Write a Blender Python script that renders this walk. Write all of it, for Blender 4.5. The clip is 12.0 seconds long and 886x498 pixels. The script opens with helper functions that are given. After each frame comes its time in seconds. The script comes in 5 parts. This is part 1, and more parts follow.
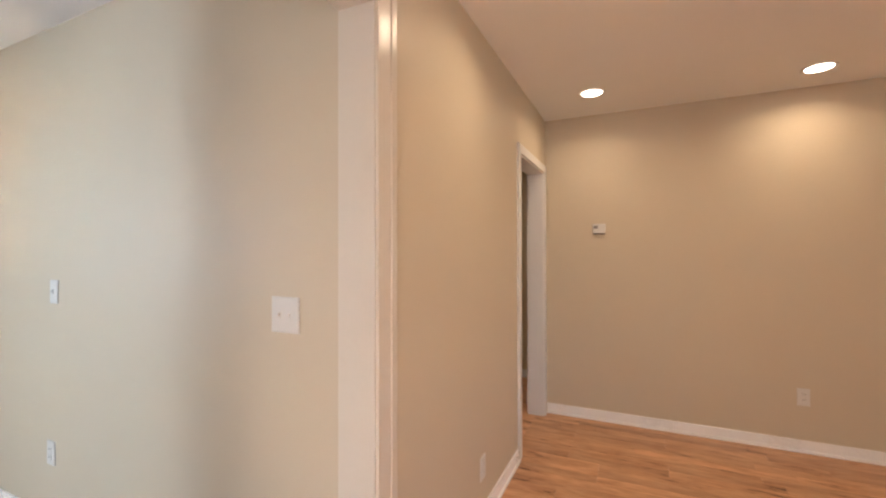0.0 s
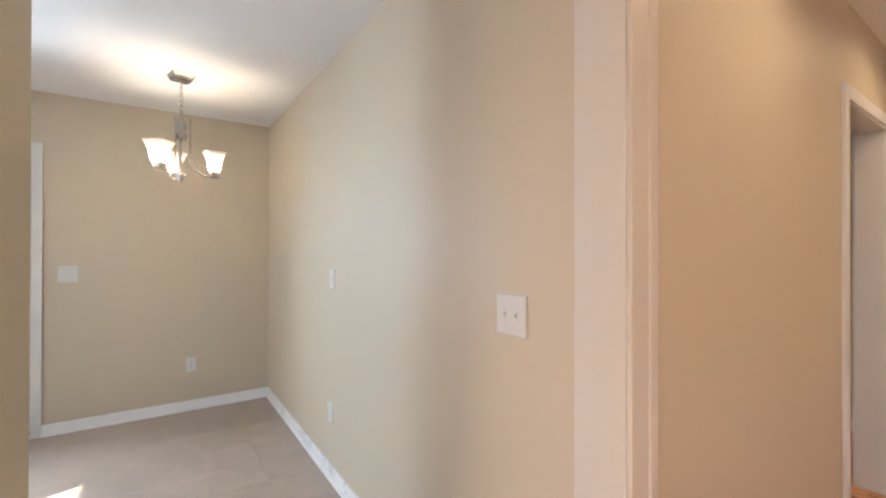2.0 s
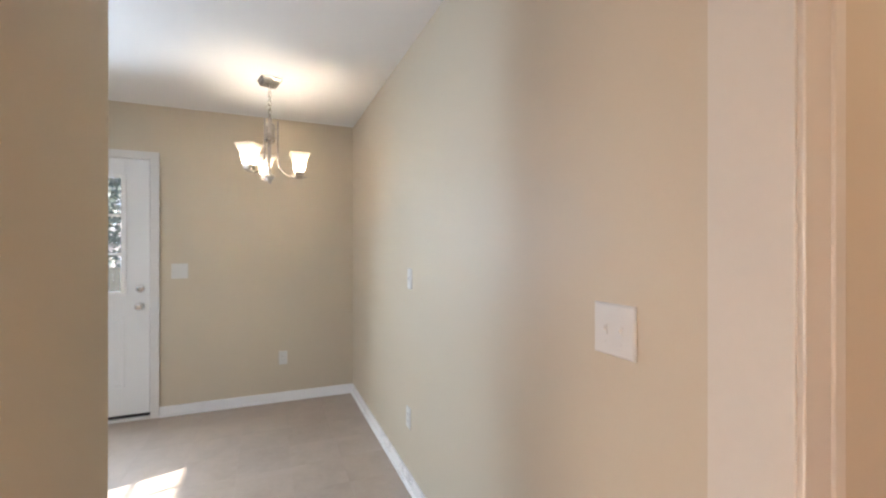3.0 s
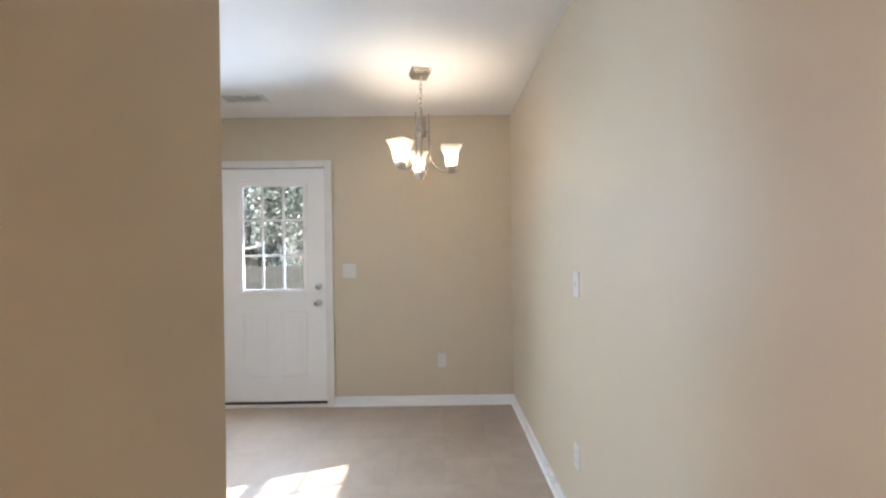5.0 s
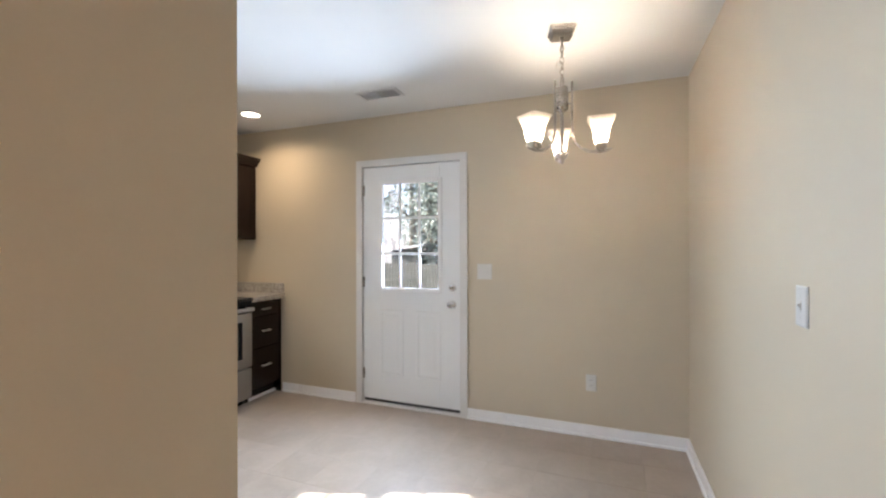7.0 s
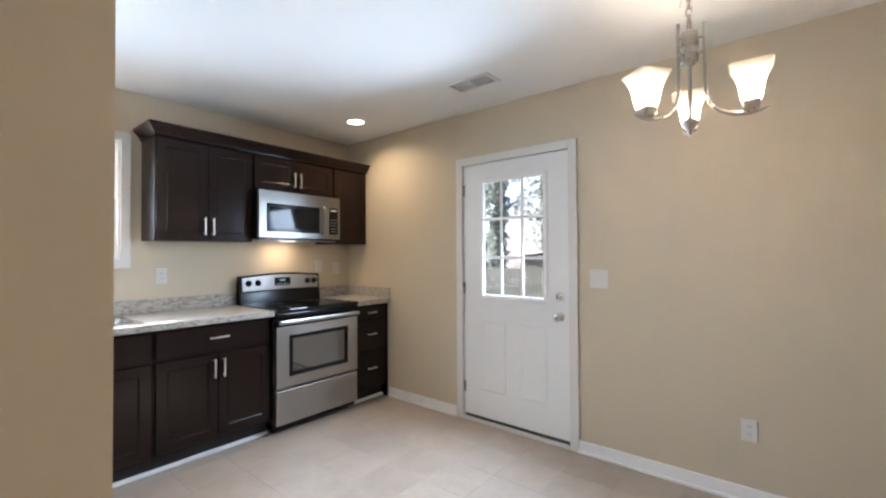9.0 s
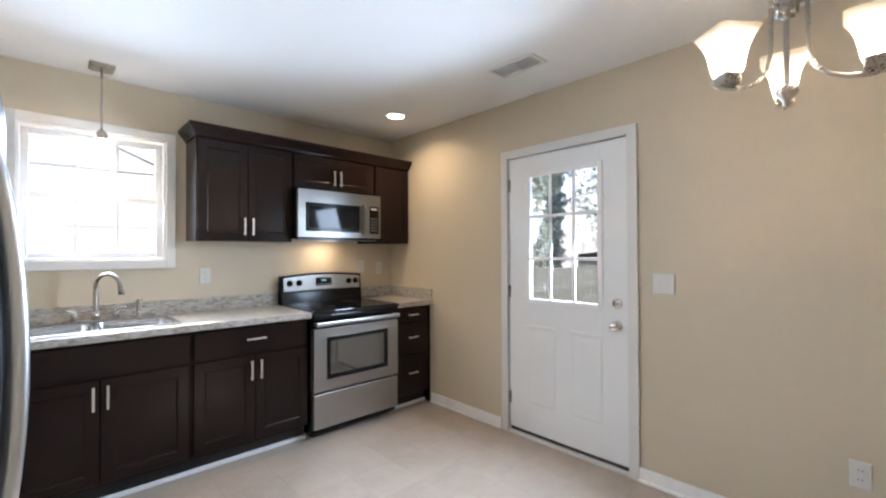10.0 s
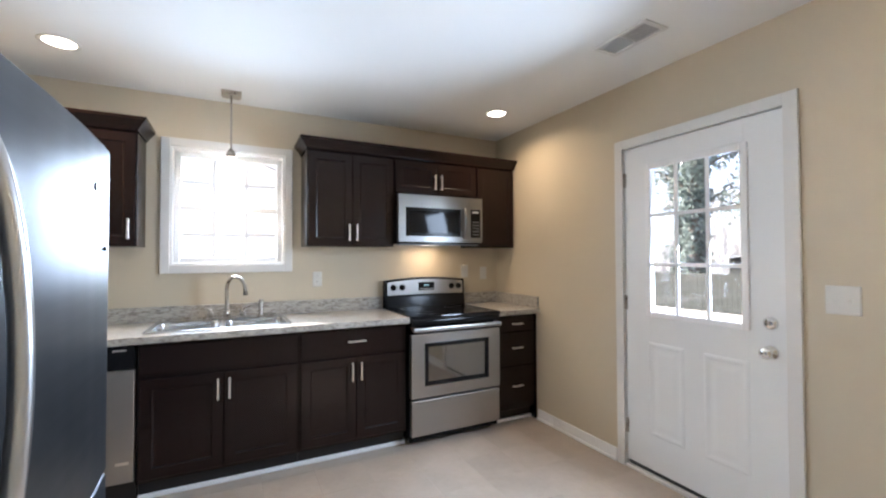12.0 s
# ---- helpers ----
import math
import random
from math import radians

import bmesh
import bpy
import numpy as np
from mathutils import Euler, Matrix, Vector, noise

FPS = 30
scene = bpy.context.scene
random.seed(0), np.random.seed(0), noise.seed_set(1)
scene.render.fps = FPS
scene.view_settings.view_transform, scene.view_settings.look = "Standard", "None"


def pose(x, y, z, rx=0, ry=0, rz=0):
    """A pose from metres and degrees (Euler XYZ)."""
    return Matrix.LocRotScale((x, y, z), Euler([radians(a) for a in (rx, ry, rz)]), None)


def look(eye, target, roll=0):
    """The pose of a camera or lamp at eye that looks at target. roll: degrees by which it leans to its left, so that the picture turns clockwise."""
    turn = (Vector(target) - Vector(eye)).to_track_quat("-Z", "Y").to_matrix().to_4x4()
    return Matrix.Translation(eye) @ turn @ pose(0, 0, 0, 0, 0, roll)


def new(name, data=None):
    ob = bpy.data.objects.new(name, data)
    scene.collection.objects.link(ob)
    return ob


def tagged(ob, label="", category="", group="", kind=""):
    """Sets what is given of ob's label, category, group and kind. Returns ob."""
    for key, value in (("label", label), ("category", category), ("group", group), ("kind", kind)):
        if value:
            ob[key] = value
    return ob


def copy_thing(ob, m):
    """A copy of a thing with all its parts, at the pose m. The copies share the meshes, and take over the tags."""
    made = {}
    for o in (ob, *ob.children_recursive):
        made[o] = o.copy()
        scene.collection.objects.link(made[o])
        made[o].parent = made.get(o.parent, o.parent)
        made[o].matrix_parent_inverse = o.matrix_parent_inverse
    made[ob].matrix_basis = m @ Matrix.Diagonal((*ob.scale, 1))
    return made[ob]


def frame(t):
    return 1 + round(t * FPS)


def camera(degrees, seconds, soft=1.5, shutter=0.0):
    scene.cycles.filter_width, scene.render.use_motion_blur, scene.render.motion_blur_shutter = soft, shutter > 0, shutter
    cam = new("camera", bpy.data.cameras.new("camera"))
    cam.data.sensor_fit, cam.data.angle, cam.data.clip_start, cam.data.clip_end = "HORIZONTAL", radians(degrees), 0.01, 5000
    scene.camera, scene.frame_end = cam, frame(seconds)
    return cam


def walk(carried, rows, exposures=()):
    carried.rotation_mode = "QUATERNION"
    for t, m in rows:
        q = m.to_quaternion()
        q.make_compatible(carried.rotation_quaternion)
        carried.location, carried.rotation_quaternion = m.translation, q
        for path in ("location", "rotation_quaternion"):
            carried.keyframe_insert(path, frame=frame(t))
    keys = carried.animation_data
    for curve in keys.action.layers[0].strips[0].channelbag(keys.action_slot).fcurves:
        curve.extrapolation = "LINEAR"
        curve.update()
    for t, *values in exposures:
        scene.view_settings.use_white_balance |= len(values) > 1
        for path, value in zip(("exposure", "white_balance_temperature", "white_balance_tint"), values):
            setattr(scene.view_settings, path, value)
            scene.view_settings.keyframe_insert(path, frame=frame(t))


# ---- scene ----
cam = camera(93.1, 12.0, soft=2.2)
METRES, EYE, TILT, LEAN, TURN = 8.0, 1.5, 0.0, 0.0, 25.2
PATH = [
    (0, (4.312, -1.067, 1.371), (3.469, 0.746, 1.384), -0.1),
    (0.5, (4.265, -1.017, 1.365), (3.158, 0.649, 1.376), 0.1),
    (1, (4.223, -0.97, 1.357), (2.882, 0.514, 1.366), 0.2),
    (1.5, (4.184, -0.917, 1.348), (2.665, 0.384, 1.358), 0.1),
    (2, (4.129, -0.860, 1.345), (2.476, 0.268, 1.354), 0.1),
    (2.5, (4.057, -0.806, 1.345), (2.297, 0.147, 1.350), 0.1),
    (4.5, (3.703, -0.629, 1.352), (1.714, -0.413, 1.347), -0.6),
    (5, (3.613, -0.621, 1.351), (1.613, -0.606, 1.346), -0.8),
    (5.5, (3.517, -0.572, 1.358), (1.526, -0.764, 1.35), -0.6),
    (6, (3.407, -0.544, 1.334), (1.444, -0.927, 1.339), -0.4),
    (6.5, (3.286, -0.53, 1.36), (1.365, -1.086, 1.351), -0.4),
    (7, (3.184, -0.524, 1.341), (1.318, -1.242, 1.343), -0.1),
    (9, (2.773, -0.448, 1.327), (1.225, -1.715, 1.357), -0.3),
    (9.5, (2.664, -0.478, 1.352), (1.193, -1.833, 1.37), -0.2),
    (10, (2.549, -0.522, 1.345), (1.178, -1.978, 1.366), -0.2),
    (10.5, (2.466, -0.55, 1.359), (1.222, -2.116, 1.378), -0.3),
    (11, (2.387, -0.557, 1.364), (1.272, -2.217, 1.388), -0.4),
    (11.5, (2.337, -0.563, 1.362), (1.331, -2.291, 1.393), -0.3),
    (12, (2.299, -0.57, 1.354), (1.404, -2.359, 1.394), -0.2),
]
walk(cam, [(t, look(eye, target, roll)) for t, eye, target, roll in PATH], [(0, 2.68, 6500, 14), (1.0, 2.78, 6500, 14), (2.5, 2.58, 6450, 14), (4.5, 2.52, 6450, 14), (5.5, 2.48, 6400, 14), (7.0, 2.58, 6350, 14), (9.5, 2.64, 6250, 14), (12, 2.62, 6250, 14)])

# ---- world, sun, lamps ----
SUN = Vector((0.355, -1.0, 0.722)).normalized()
world = bpy.data.worlds.new("sky")
scene.world = world
world.use_nodes = True
wn = world.node_tree.nodes
sky = wn.new("ShaderNodeTexSky")
sky.sky_type, sky.sun_disc = "NISHITA", False
sky.air_density, sky.dust_density, sky.ozone_density = 0.6, 1.6, 0.5
sky.sun_elevation = math.asin(SUN.z)
sky.sun_rotation = math.atan2(SUN.x, SUN.y)
world.node_tree.links.new(sky.outputs[0], wn["Background"].inputs[0])
wn["Background"].inputs[1].default_value = 0.12

sun = new("sun", bpy.data.lights.new("sun", "SUN"))
sun.data.energy, sun.data.angle, sun.data.color = 5.0, radians(0.5), (1.0, 0.95, 0.87)
sun.matrix_world = look(SUN * 30, (0, 0, 0))


def lamp_area(name, x, y, z, w, h, watts, colour, target, spread=180):
    li = bpy.data.lights.new(name, "AREA")
    li.shape, li.size, li.size_y, li.energy, li.color, li.spread = "RECTANGLE", w, h, watts, colour, radians(spread)
    ob = new(name, li)
    ob.matrix_world = look((x, y, z), target)
    return ob


# sky light at the two real openings
lamp_area("window_daylight", 2.317, -3.990, 1.72, 0.70, 0.78, 5.6, (0.66, 0.82, 1.0), (2.317, 0, 0.6), 135)
lamp_area("door_daylight", 0.012, -2.049, 1.46, 0.50, 0.86, 8.6, (0.64, 0.81, 1.0), (3, -2.045, 0.65), 143)
# added fill at an assumed living room window out of view
lamp_area("assumed_south_fill", 5.4, -4.06, 1.45, 1.5, 1.25, 2.4, (0.88, 0.94, 1.0), (4.6, 0, 1.1), 150)

WARM = (1.0, 0.76, 0.50)


def lamp_can(x, y, z, watts):
    li = bpy.data.lights.new("can_lamp", "AREA")
    li.shape, li.size, li.energy, li.color, li.spread = "DISK", 0.11, watts, WARM, radians(150)
    ob = new("can_lamp", li)
    ob.matrix_world = look((x, y, z), (x, y, z - 1))


CEIL = 2.49
KITCHEN_CANS = [(0.44, -3.33), (3.12, -3.42)]
# last four cans are unseen, added to light the living and back rooms
LIVING_CANS = [(4.02, 2.06), (5.32, 2.22), (4.05, 0.70), (5.32, 0.70), (4.9, -1.2), (6.3, -1.2), (2.6, 2.6)]
for cx, cy in KITCHEN_CANS:
    lamp_can(cx, cy, CEIL - 0.006, 1.25)
for cx, cy in LIVING_CANS:
    lamp_can(cx, cy, CEIL - 0.006, 0.64)


# ---- materials ----
def mat(name, colour, rough=0.5, metal=0.0, vary=0.08, scale=6.0, fine=90.0, bump=0.02, spec=0.5, stretch=None, emit=0.0, coat=0.0):
    """A painted, plastic or metal surface: colour that varies at two scales, roughness that follows, and fine relief."""
    m = bpy.data.materials.new(name)
    m.use_nodes = True
    nt = m.node_tree
    n, l = nt.nodes, nt.links
    b = n["Principled BSDF"]
    tc = n.new("ShaderNodeTexCoord")
    mp = n.new("ShaderNodeMapping")
    l.new(tc.outputs["Object"], mp.inputs[0])
    if stretch:
        mp.inputs["Scale"].default_value = stretch
    big = n.new("ShaderNodeTexNoise")
    big.inputs["Scale"].default_value, big.inputs["Detail"].default_value = scale, 3
    small = n.new("ShaderNodeTexNoise")
    small.inputs["Scale"].default_value, small.inputs["Detail"].default_value = fine, 4
    l.new(mp.outputs[0], big.inputs[0])
    l.new(mp.outputs[0], small.inputs[0])
    mix = n.new("ShaderNodeMix")
    mix.data_type = "FLOAT"
    mix.inputs[0].default_value = 0.35
    l.new(big.outputs[0], mix.inputs[2])
    l.new(small.outputs[0], mix.inputs[3])
    ramp = n.new("ShaderNodeValToRGB")
    ramp.color_ramp.elements[0].position, ramp.color_ramp.elements[1].position = 0.3, 0.7
    ramp.color_ramp.elements[0].color = (*[max(0, c * (1 - vary)) for c in colour], 1)
    ramp.color_ramp.elements[1].color = (*[min(1, c * (1 + vary)) for c in colour], 1)
    l.new(mix.outputs[0], ramp.inputs[0])
    l.new(ramp.outputs[0], b.inputs["Base Color"])
    rr = n.new("ShaderNodeMapRange")
    rr.inputs["To Min"].default_value, rr.inputs["To Max"].default_value = rough * 0.85, min(1, rough * 1.15)
    l.new(mix.outputs[0], rr.inputs[0])
    l.new(rr.outputs[0], b.inputs["Roughness"])
    b.inputs["Metallic"].default_value = metal
    b.inputs["Specular IOR Level"].default_value = spec
    b.inputs["Coat Weight"].default_value = coat
    if bump:
        bp = n.new("ShaderNodeBump")
        bp.inputs["Strength"].default_value, bp.inputs["Distance"].default_value = bump, 0.01
        l.new(small.outputs[0], bp.inputs["Height"])
        l.new(bp.outputs[0], b.inputs["Normal"])
    if emit:
        b.inputs["Emission Color"].default_value = (*colour, 1)
        b.inputs["Emission Strength"].default_value = emit
    return m


M_WALL = mat("beige_wall_paint", (0.57, 0.493, 0.372), 0.55, vary=0.02, scale=2.0, fine=160, bump=0.03, spec=0.35)
M_CEIL = mat("white_ceiling_paint", (0.80, 0.80, 0.79), 0.7, vary=0.015, scale=2.0, fine=200, bump=0.04, spec=0.3)
M_CREAM = mat("cream_trim_paint", (0.635, 0.590, 0.515), 0.30, vary=0.02, scale=4, fine=60, bump=0.01)
M_TRIM = mat("white_trim_paint", (0.68, 0.67, 0.65), 0.30, vary=0.02, scale=4, fine=60, bump=0.01)
M_BASE = mat("white_baseboard_gloss", (0.84, 0.84, 0.84), 0.28, vary=0.02, scale=4, fine=60, bump=0.01)
M_DOOR = mat("white_door_paint", (0.78, 0.79, 0.79), 0.33, vary=0.015, scale=3, fine=70, bump=0.015)
M_VINYL = mat("white_vinyl", (0.82, 0.82, 0.82), 0.35, vary=0.01, bump=0)
M_PLATE = mat("white_plastic_plate", (0.64, 0.63, 0.60), 0.3, vary=0.01, bump=0)
M_SLOT = mat("dark_slot", (0.05, 0.05, 0.05), 0.5, bump=0)
M_ESPRESSO = mat("espresso_stained_wood", (0.0105, 0.0042, 0.0034), 0.25, vary=0.05, scale=3, fine=40, bump=0.004, stretch=(7, 7, 0.8), spec=0.26)
M_TOE = mat("black_toe_kick", (0.008, 0.006, 0.006), 0.6, bump=0)
M_STEEL = mat("brushed_stainless_steel", (0.38, 0.367, 0.353), 0.33, metal=1.0, vary=0.02, scale=4, fine=120, bump=0.008, stretch=(1, 1, 30))
M_MICROSTEEL = mat("satin_microwave_steel", (0.27, 0.262, 0.252), 0.30, metal=1.0, vary=0.02, scale=4, fine=120, bump=0.006, stretch=(1, 1, 30))
# fridge colour cut far below bare stainless to dim the window lamp's reflection
M_FRIDGE = mat("dimmed_fridge_steel", (0.085, 0.093, 0.106), 0.44, metal=1.0, vary=0.02, scale=3, fine=100, bump=0.004, stretch=(1, 1, 14))
M_SINK = mat("satin_sink_steel", (0.62, 0.62, 0.61), 0.22, metal=1.0, vary=0.04, bump=0.01)
M_NICKEL = mat("brushed_nickel", (0.40, 0.37, 0.33), 0.28, metal=1.0, vary=0.05, fine=150, bump=0.01)
M_PULL = mat("satin_pull", (0.72, 0.70, 0.66), 0.30, metal=1.0, vary=0.03, bump=0)
M_CHROME = mat("polished_chrome", (0.75, 0.75, 0.75), 0.10, metal=1.0, vary=0.02, bump=0)
M_BLACK = mat("gloss_black_enamel", (0.005, 0.005, 0.006), 0.14, vary=0.1, bump=0, spec=0.25)
M_MICROGLASS = mat("black_microwave_glass", (0.010, 0.010, 0.011), 0.06, vary=0.1, bump=0, spec=0.28)
M_HANDLE = mat("satin_fridge_handle", (0.52, 0.52, 0.52), 0.34, metal=1.0, vary=0.03, bump=0)
M_BLACKGLASS = mat("black_ceramic_glass", (0.005, 0.005, 0.006), 0.06, vary=0.1, bump=0)
M_OVENGLASS = mat("smoked_oven_glass", (0.20, 0.185, 0.165), 0.05, metal=0.8, vary=0.1, scale=4, bump=0, spec=0.9)
M_GREY = mat("grey_plastic", (0.16, 0.16, 0.17), 0.4, bump=0)
M_DUCT = mat("grey_duct_metal", (0.40, 0.39, 0.38), 0.5, vary=0.1, bump=0)
def opal_mat():
    """Opal glass: white, and lets a little of the bulb's light through."""
    m = bpy.data.materials.new("frosted_opal_glass")
    m.use_nodes = True
    n, l = m.node_tree.nodes, m.node_tree.links
    b = n["Principled BSDF"]
    b.inputs["Base Color"].default_value = (0.80, 0.76, 0.70, 1)
    b.inputs["Roughness"].default_value = 0.25
    tl, mx = n.new("ShaderNodeBsdfTranslucent"), n.new("ShaderNodeMixShader")
    tl.inputs[0].default_value = (1.0, 0.93, 0.84, 1)
    mx.inputs[0].default_value = 0.68
    l.new(b.outputs[0], mx.inputs[1])
    l.new(tl.outputs[0], mx.inputs[2])
    l.new(mx.outputs[0], n["Material Output"].inputs[0])
    return m


M_WHITEGLASS = opal_mat()
M_BULB = mat("lit_lens", (1.0, 0.90, 0.74), 0.4, vary=0.0, bump=0, emit=1.6)
M_DISPLAY = mat("clock_digits", (0.30, 0.55, 0.60), 0.4, vary=0, bump=0, emit=0.12)
M_PRINT = mat("pale_print", (0.6, 0.6, 0.6), 0.5, bump=0)


def glass_mat():
    m = bpy.data.materials.new("clear_window_glass")
    m.use_nodes = True
    n, l = m.node_tree.nodes, m.node_tree.links
    out = n["Material Output"]
    n.remove(n["Principled BSDF"])
    tr, gl, mx, fr = (n.new(k) for k in ("ShaderNodeBsdfTransparent", "ShaderNodeBsdfGlossy", "ShaderNodeMixShader", "ShaderNodeFresnel"))
    gl.inputs["Roughness"].default_value = 0.02
    fr.inputs[0].default_value = 1.45
    l.new(fr.outputs[0], mx.inputs[0])
    l.new(tr.outputs[0], mx.inputs[1])
    l.new(gl.outputs[0], mx.inputs[2])
    l.new(mx.outputs[0], out.inputs[0])
    return m


M_GLASS = glass_mat()


def granite_mat():
    m = bpy.data.materials.new("speckled_laminate")
    m.use_nodes = True
    n, l = m.node_tree.nodes, m.node_tree.links
    b = n["Principled BSDF"]
    tc = n.new("ShaderNodeTexCoord")
    a = n.new("ShaderNodeTexNoise")
    a.inputs["Scale"].default_value, a.inputs["Detail"].default_value, a.inputs["Distortion"].default_value = 46, 8, 0.8
    v = n.new("ShaderNodeTexVoronoi")
    v.inputs["Scale"].default_value = 110
    mp = n.new("ShaderNodeMapping")
    mp.inputs["Scale"].default_value = (0.55, 1.6, 1.6)
    l.new(tc.outputs["Object"], mp.inputs[0])
    l.new(mp.outputs[0], a.inputs[0])
    l.new(tc.outputs["Object"], v.inputs[0])
    r1 = n.new("ShaderNodeValToRGB")
    e = r1.color_ramp.elements
    e[0].position, e[0].color = 0.30, (0.17, 0.152, 0.132, 1)
    e[1].position, e[1].color = 0.66, (0.50, 0.465, 0.41, 1)
    e.new(0.42).color = (0.30, 0.272, 0.238, 1)
    e.new(0.50).color = (0.40, 0.37, 0.325, 1)
    l.new(a.outputs[0], r1.inputs[0])
    r2 = n.new("ShaderNodeValToRGB")
    r2.color_ramp.elements[0].position, r2.color_ramp.elements[0].color = 0.05, (0.25, 0.24, 0.24, 1)
    r2.color_ramp.elements[1].position, r2.color_ramp.elements[1].color = 0.28, (1, 1, 1, 1)
    l.new(v.outputs["Distance"], r2.inputs[0])
    mx = n.new("ShaderNodeMix")
    mx.data_type, mx.blend_type = "RGBA", "MULTIPLY"
    mx.inputs[0].default_value = 0.30
    l.new(r1.outputs[0], mx.inputs[6])
    l.new(r2.outputs[0], mx.inputs[7])
    l.new(mx.outputs[2], b.inputs["Base Color"])
    b.inputs["Roughness"].default_value = 0.28
    return m


M_COUNTER = granite_mat()


def piece_mat(name, dark, light, rough, stretch, scale, fine, spread, bump=0.03, tint=None):
    """Floor pieces: grain along the piece, each piece with a shade of its own."""
    m = bpy.data.materials.new(name)
    m.use_nodes = True
    n, l = m.node_tree.nodes, m.node_tree.links
    b = n["Principled BSDF"]
    tc, info, mp, add = n.new("ShaderNodeTexCoord"), n.new("ShaderNodeObjectInfo"), n.new("ShaderNodeMapping"), n.new("ShaderNodeVectorMath")
    mul = n.new("ShaderNodeMath")
    mul.operation = "MULTIPLY"
    mul.inputs[1].default_value = 37.0
    l.new(info.outputs["Random"], mul.inputs[0])
    l.new(tc.outputs["Object"], add.inputs[0])
    l.new(mul.outputs[0], add.inputs[1])
    l.new(add.outputs[0], mp.inputs[0])
    mp.inputs["Scale"].default_value = stretch
    a, c = n.new("ShaderNodeTexNoise"), n.new("ShaderNodeTexNoise")
    a.inputs["Scale"].default_value, a.inputs["Detail"].default_value, a.inputs["Distortion"].default_value = scale, 5, 0.6
    c.inputs["Scale"].default_value, c.inputs["Detail"].default_value = fine, 4
    l.new(mp.outputs[0], a.inputs[0])
    l.new(mp.outputs[0], c.inputs[0])
    mixf = n.new("ShaderNodeMix")
    mixf.data_type = "FLOAT"
    mixf.inputs[0].default_value = 0.3
    l.new(a.outputs[0], mixf.inputs[2])
    l.new(c.outputs[0], mixf.inputs[3])
    ramp = n.new("ShaderNodeValToRGB")
    ramp.color_ramp.elements[0].position, ramp.color_ramp.elements[0].color = 0.33, (*dark, 1)
    ramp.color_ramp.elements[1].position, ramp.color_ramp.elements[1].color = 0.62, (*light, 1)
    if tint:
        ramp.color_ramp.elements[0].position = 0.40
        ramp.color_ramp.elements.new(0.355).color = (*tint, 1)
    l.new(mixf.outputs[0], ramp.inputs[0])
    hsv = n.new("ShaderNodeHueSaturation")
    mr = n.new("ShaderNodeMapRange")
    mr.inputs["To Min"].default_value, mr.inputs["To Max"].default_value = 1 - spread, 1 + spread
    l.new(info.outputs["Random"], mr.inputs[0])
    l.new(mr.outputs[0], hsv.inputs["Value"])
    l.new(ramp.outputs[0], hsv.inputs["Color"])
    l.new(hsv.outputs[0], b.inputs["Base Color"])
    rr = n.new("ShaderNodeMapRange")
    rr.inputs["To Min"].default_value, rr.inputs["To Max"].default_value = rough * 0.8, rough * 1.25
    l.new(mixf.outputs[0], rr.inputs[0])
    l.new(rr.outputs[0], b.inputs["Roughness"])
    bp = n.new("ShaderNodeBump")
    bp.inputs["Strength"].default_value, bp.inputs["Distance"].default_value = bump, 0.005
    l.new(c.outputs[0], bp.inputs["Height"])
    l.new(bp.outputs[0], b.inputs["Normal"])
    return m


M_OAK = piece_mat("honey_oak_plank", (0.42, 0.215, 0.110), (0.64, 0.375, 0.215), 0.30, (1.7, 9, 9), 2.0, 9, 0.17, tint=(0.12, 0.042, 0.016))
M_TILE = piece_mat("beige_vinyl_tile", (0.365, 0.303, 0.248), (0.430, 0.362, 0.300), 0.36, (1, 1, 1), 4.0, 30, 0.018)
M_GROUT = mat("beige_joint", (0.378, 0.315, 0.260), 0.6, vary=0.05)
M_SUBFLOOR = mat("brown_subfloor", (0.16, 0.08, 0.035), 0.6, vary=0.1)

# ---- mesh helpers ----
ORIGIN = {}


def box(bm, x0, x1, y0, y1, z0, z1, bevel=0.0, seg=2):
    x0, x1 = min(x0, x1), max(x0, x1)
    y0, y1 = min(y0, y1), max(y0, y1)
    z0, z1 = min(z0, z1), max(z0, z1)
    vs = [bm.verts.new((x, y, z)) for x in (x0, x1) for y in (y0, y1) for z in (z0, z1)]
    fs = [(0, 1, 3, 2), (4, 6, 7, 5), (0, 4, 5, 1), (2, 3, 7, 6), (0, 2, 6, 4), (1, 5, 7, 3)]
    faces = [bm.faces.new([vs[i] for i in f]) for f in fs]
    if bevel:
        edges = list({e for f in faces for e in f.edges})
        bmesh.ops.bevel(bm, geom=edges, offset=bevel, segments=seg, affect="EDGES", profile=0.5)
    return bm


def ring(bm, pts, close=True):
    return [bm.verts.new(p) for p in pts]


def skin(bm, rings, cap0=True, cap1=True, smooth=True):
    """Joins rings of equal count into a skin."""
    rs = [ring(bm, r) for r in rings]
    k = len(rs[0])
    for a, b in zip(rs, rs[1:]):
        for i in range(k):
            f = bm.faces.new((a[i], a[(i + 1) % k], b[(i + 1) % k], b[i]))
            f.smooth = smooth
    if cap0:
        bm.faces.new(list(reversed(rs[0])))
    if cap1:
        bm.faces.new(rs[-1])
    return bm


def circle(c, axis, r, k=20):
    q = Vector(axis).normalized().to_track_quat("Z", "Y")
    return [Vector(c) + q @ Vector((r * math.cos(2 * math.pi * i / k), r * math.sin(2 * math.pi * i / k), 0)) for i in range(k)]


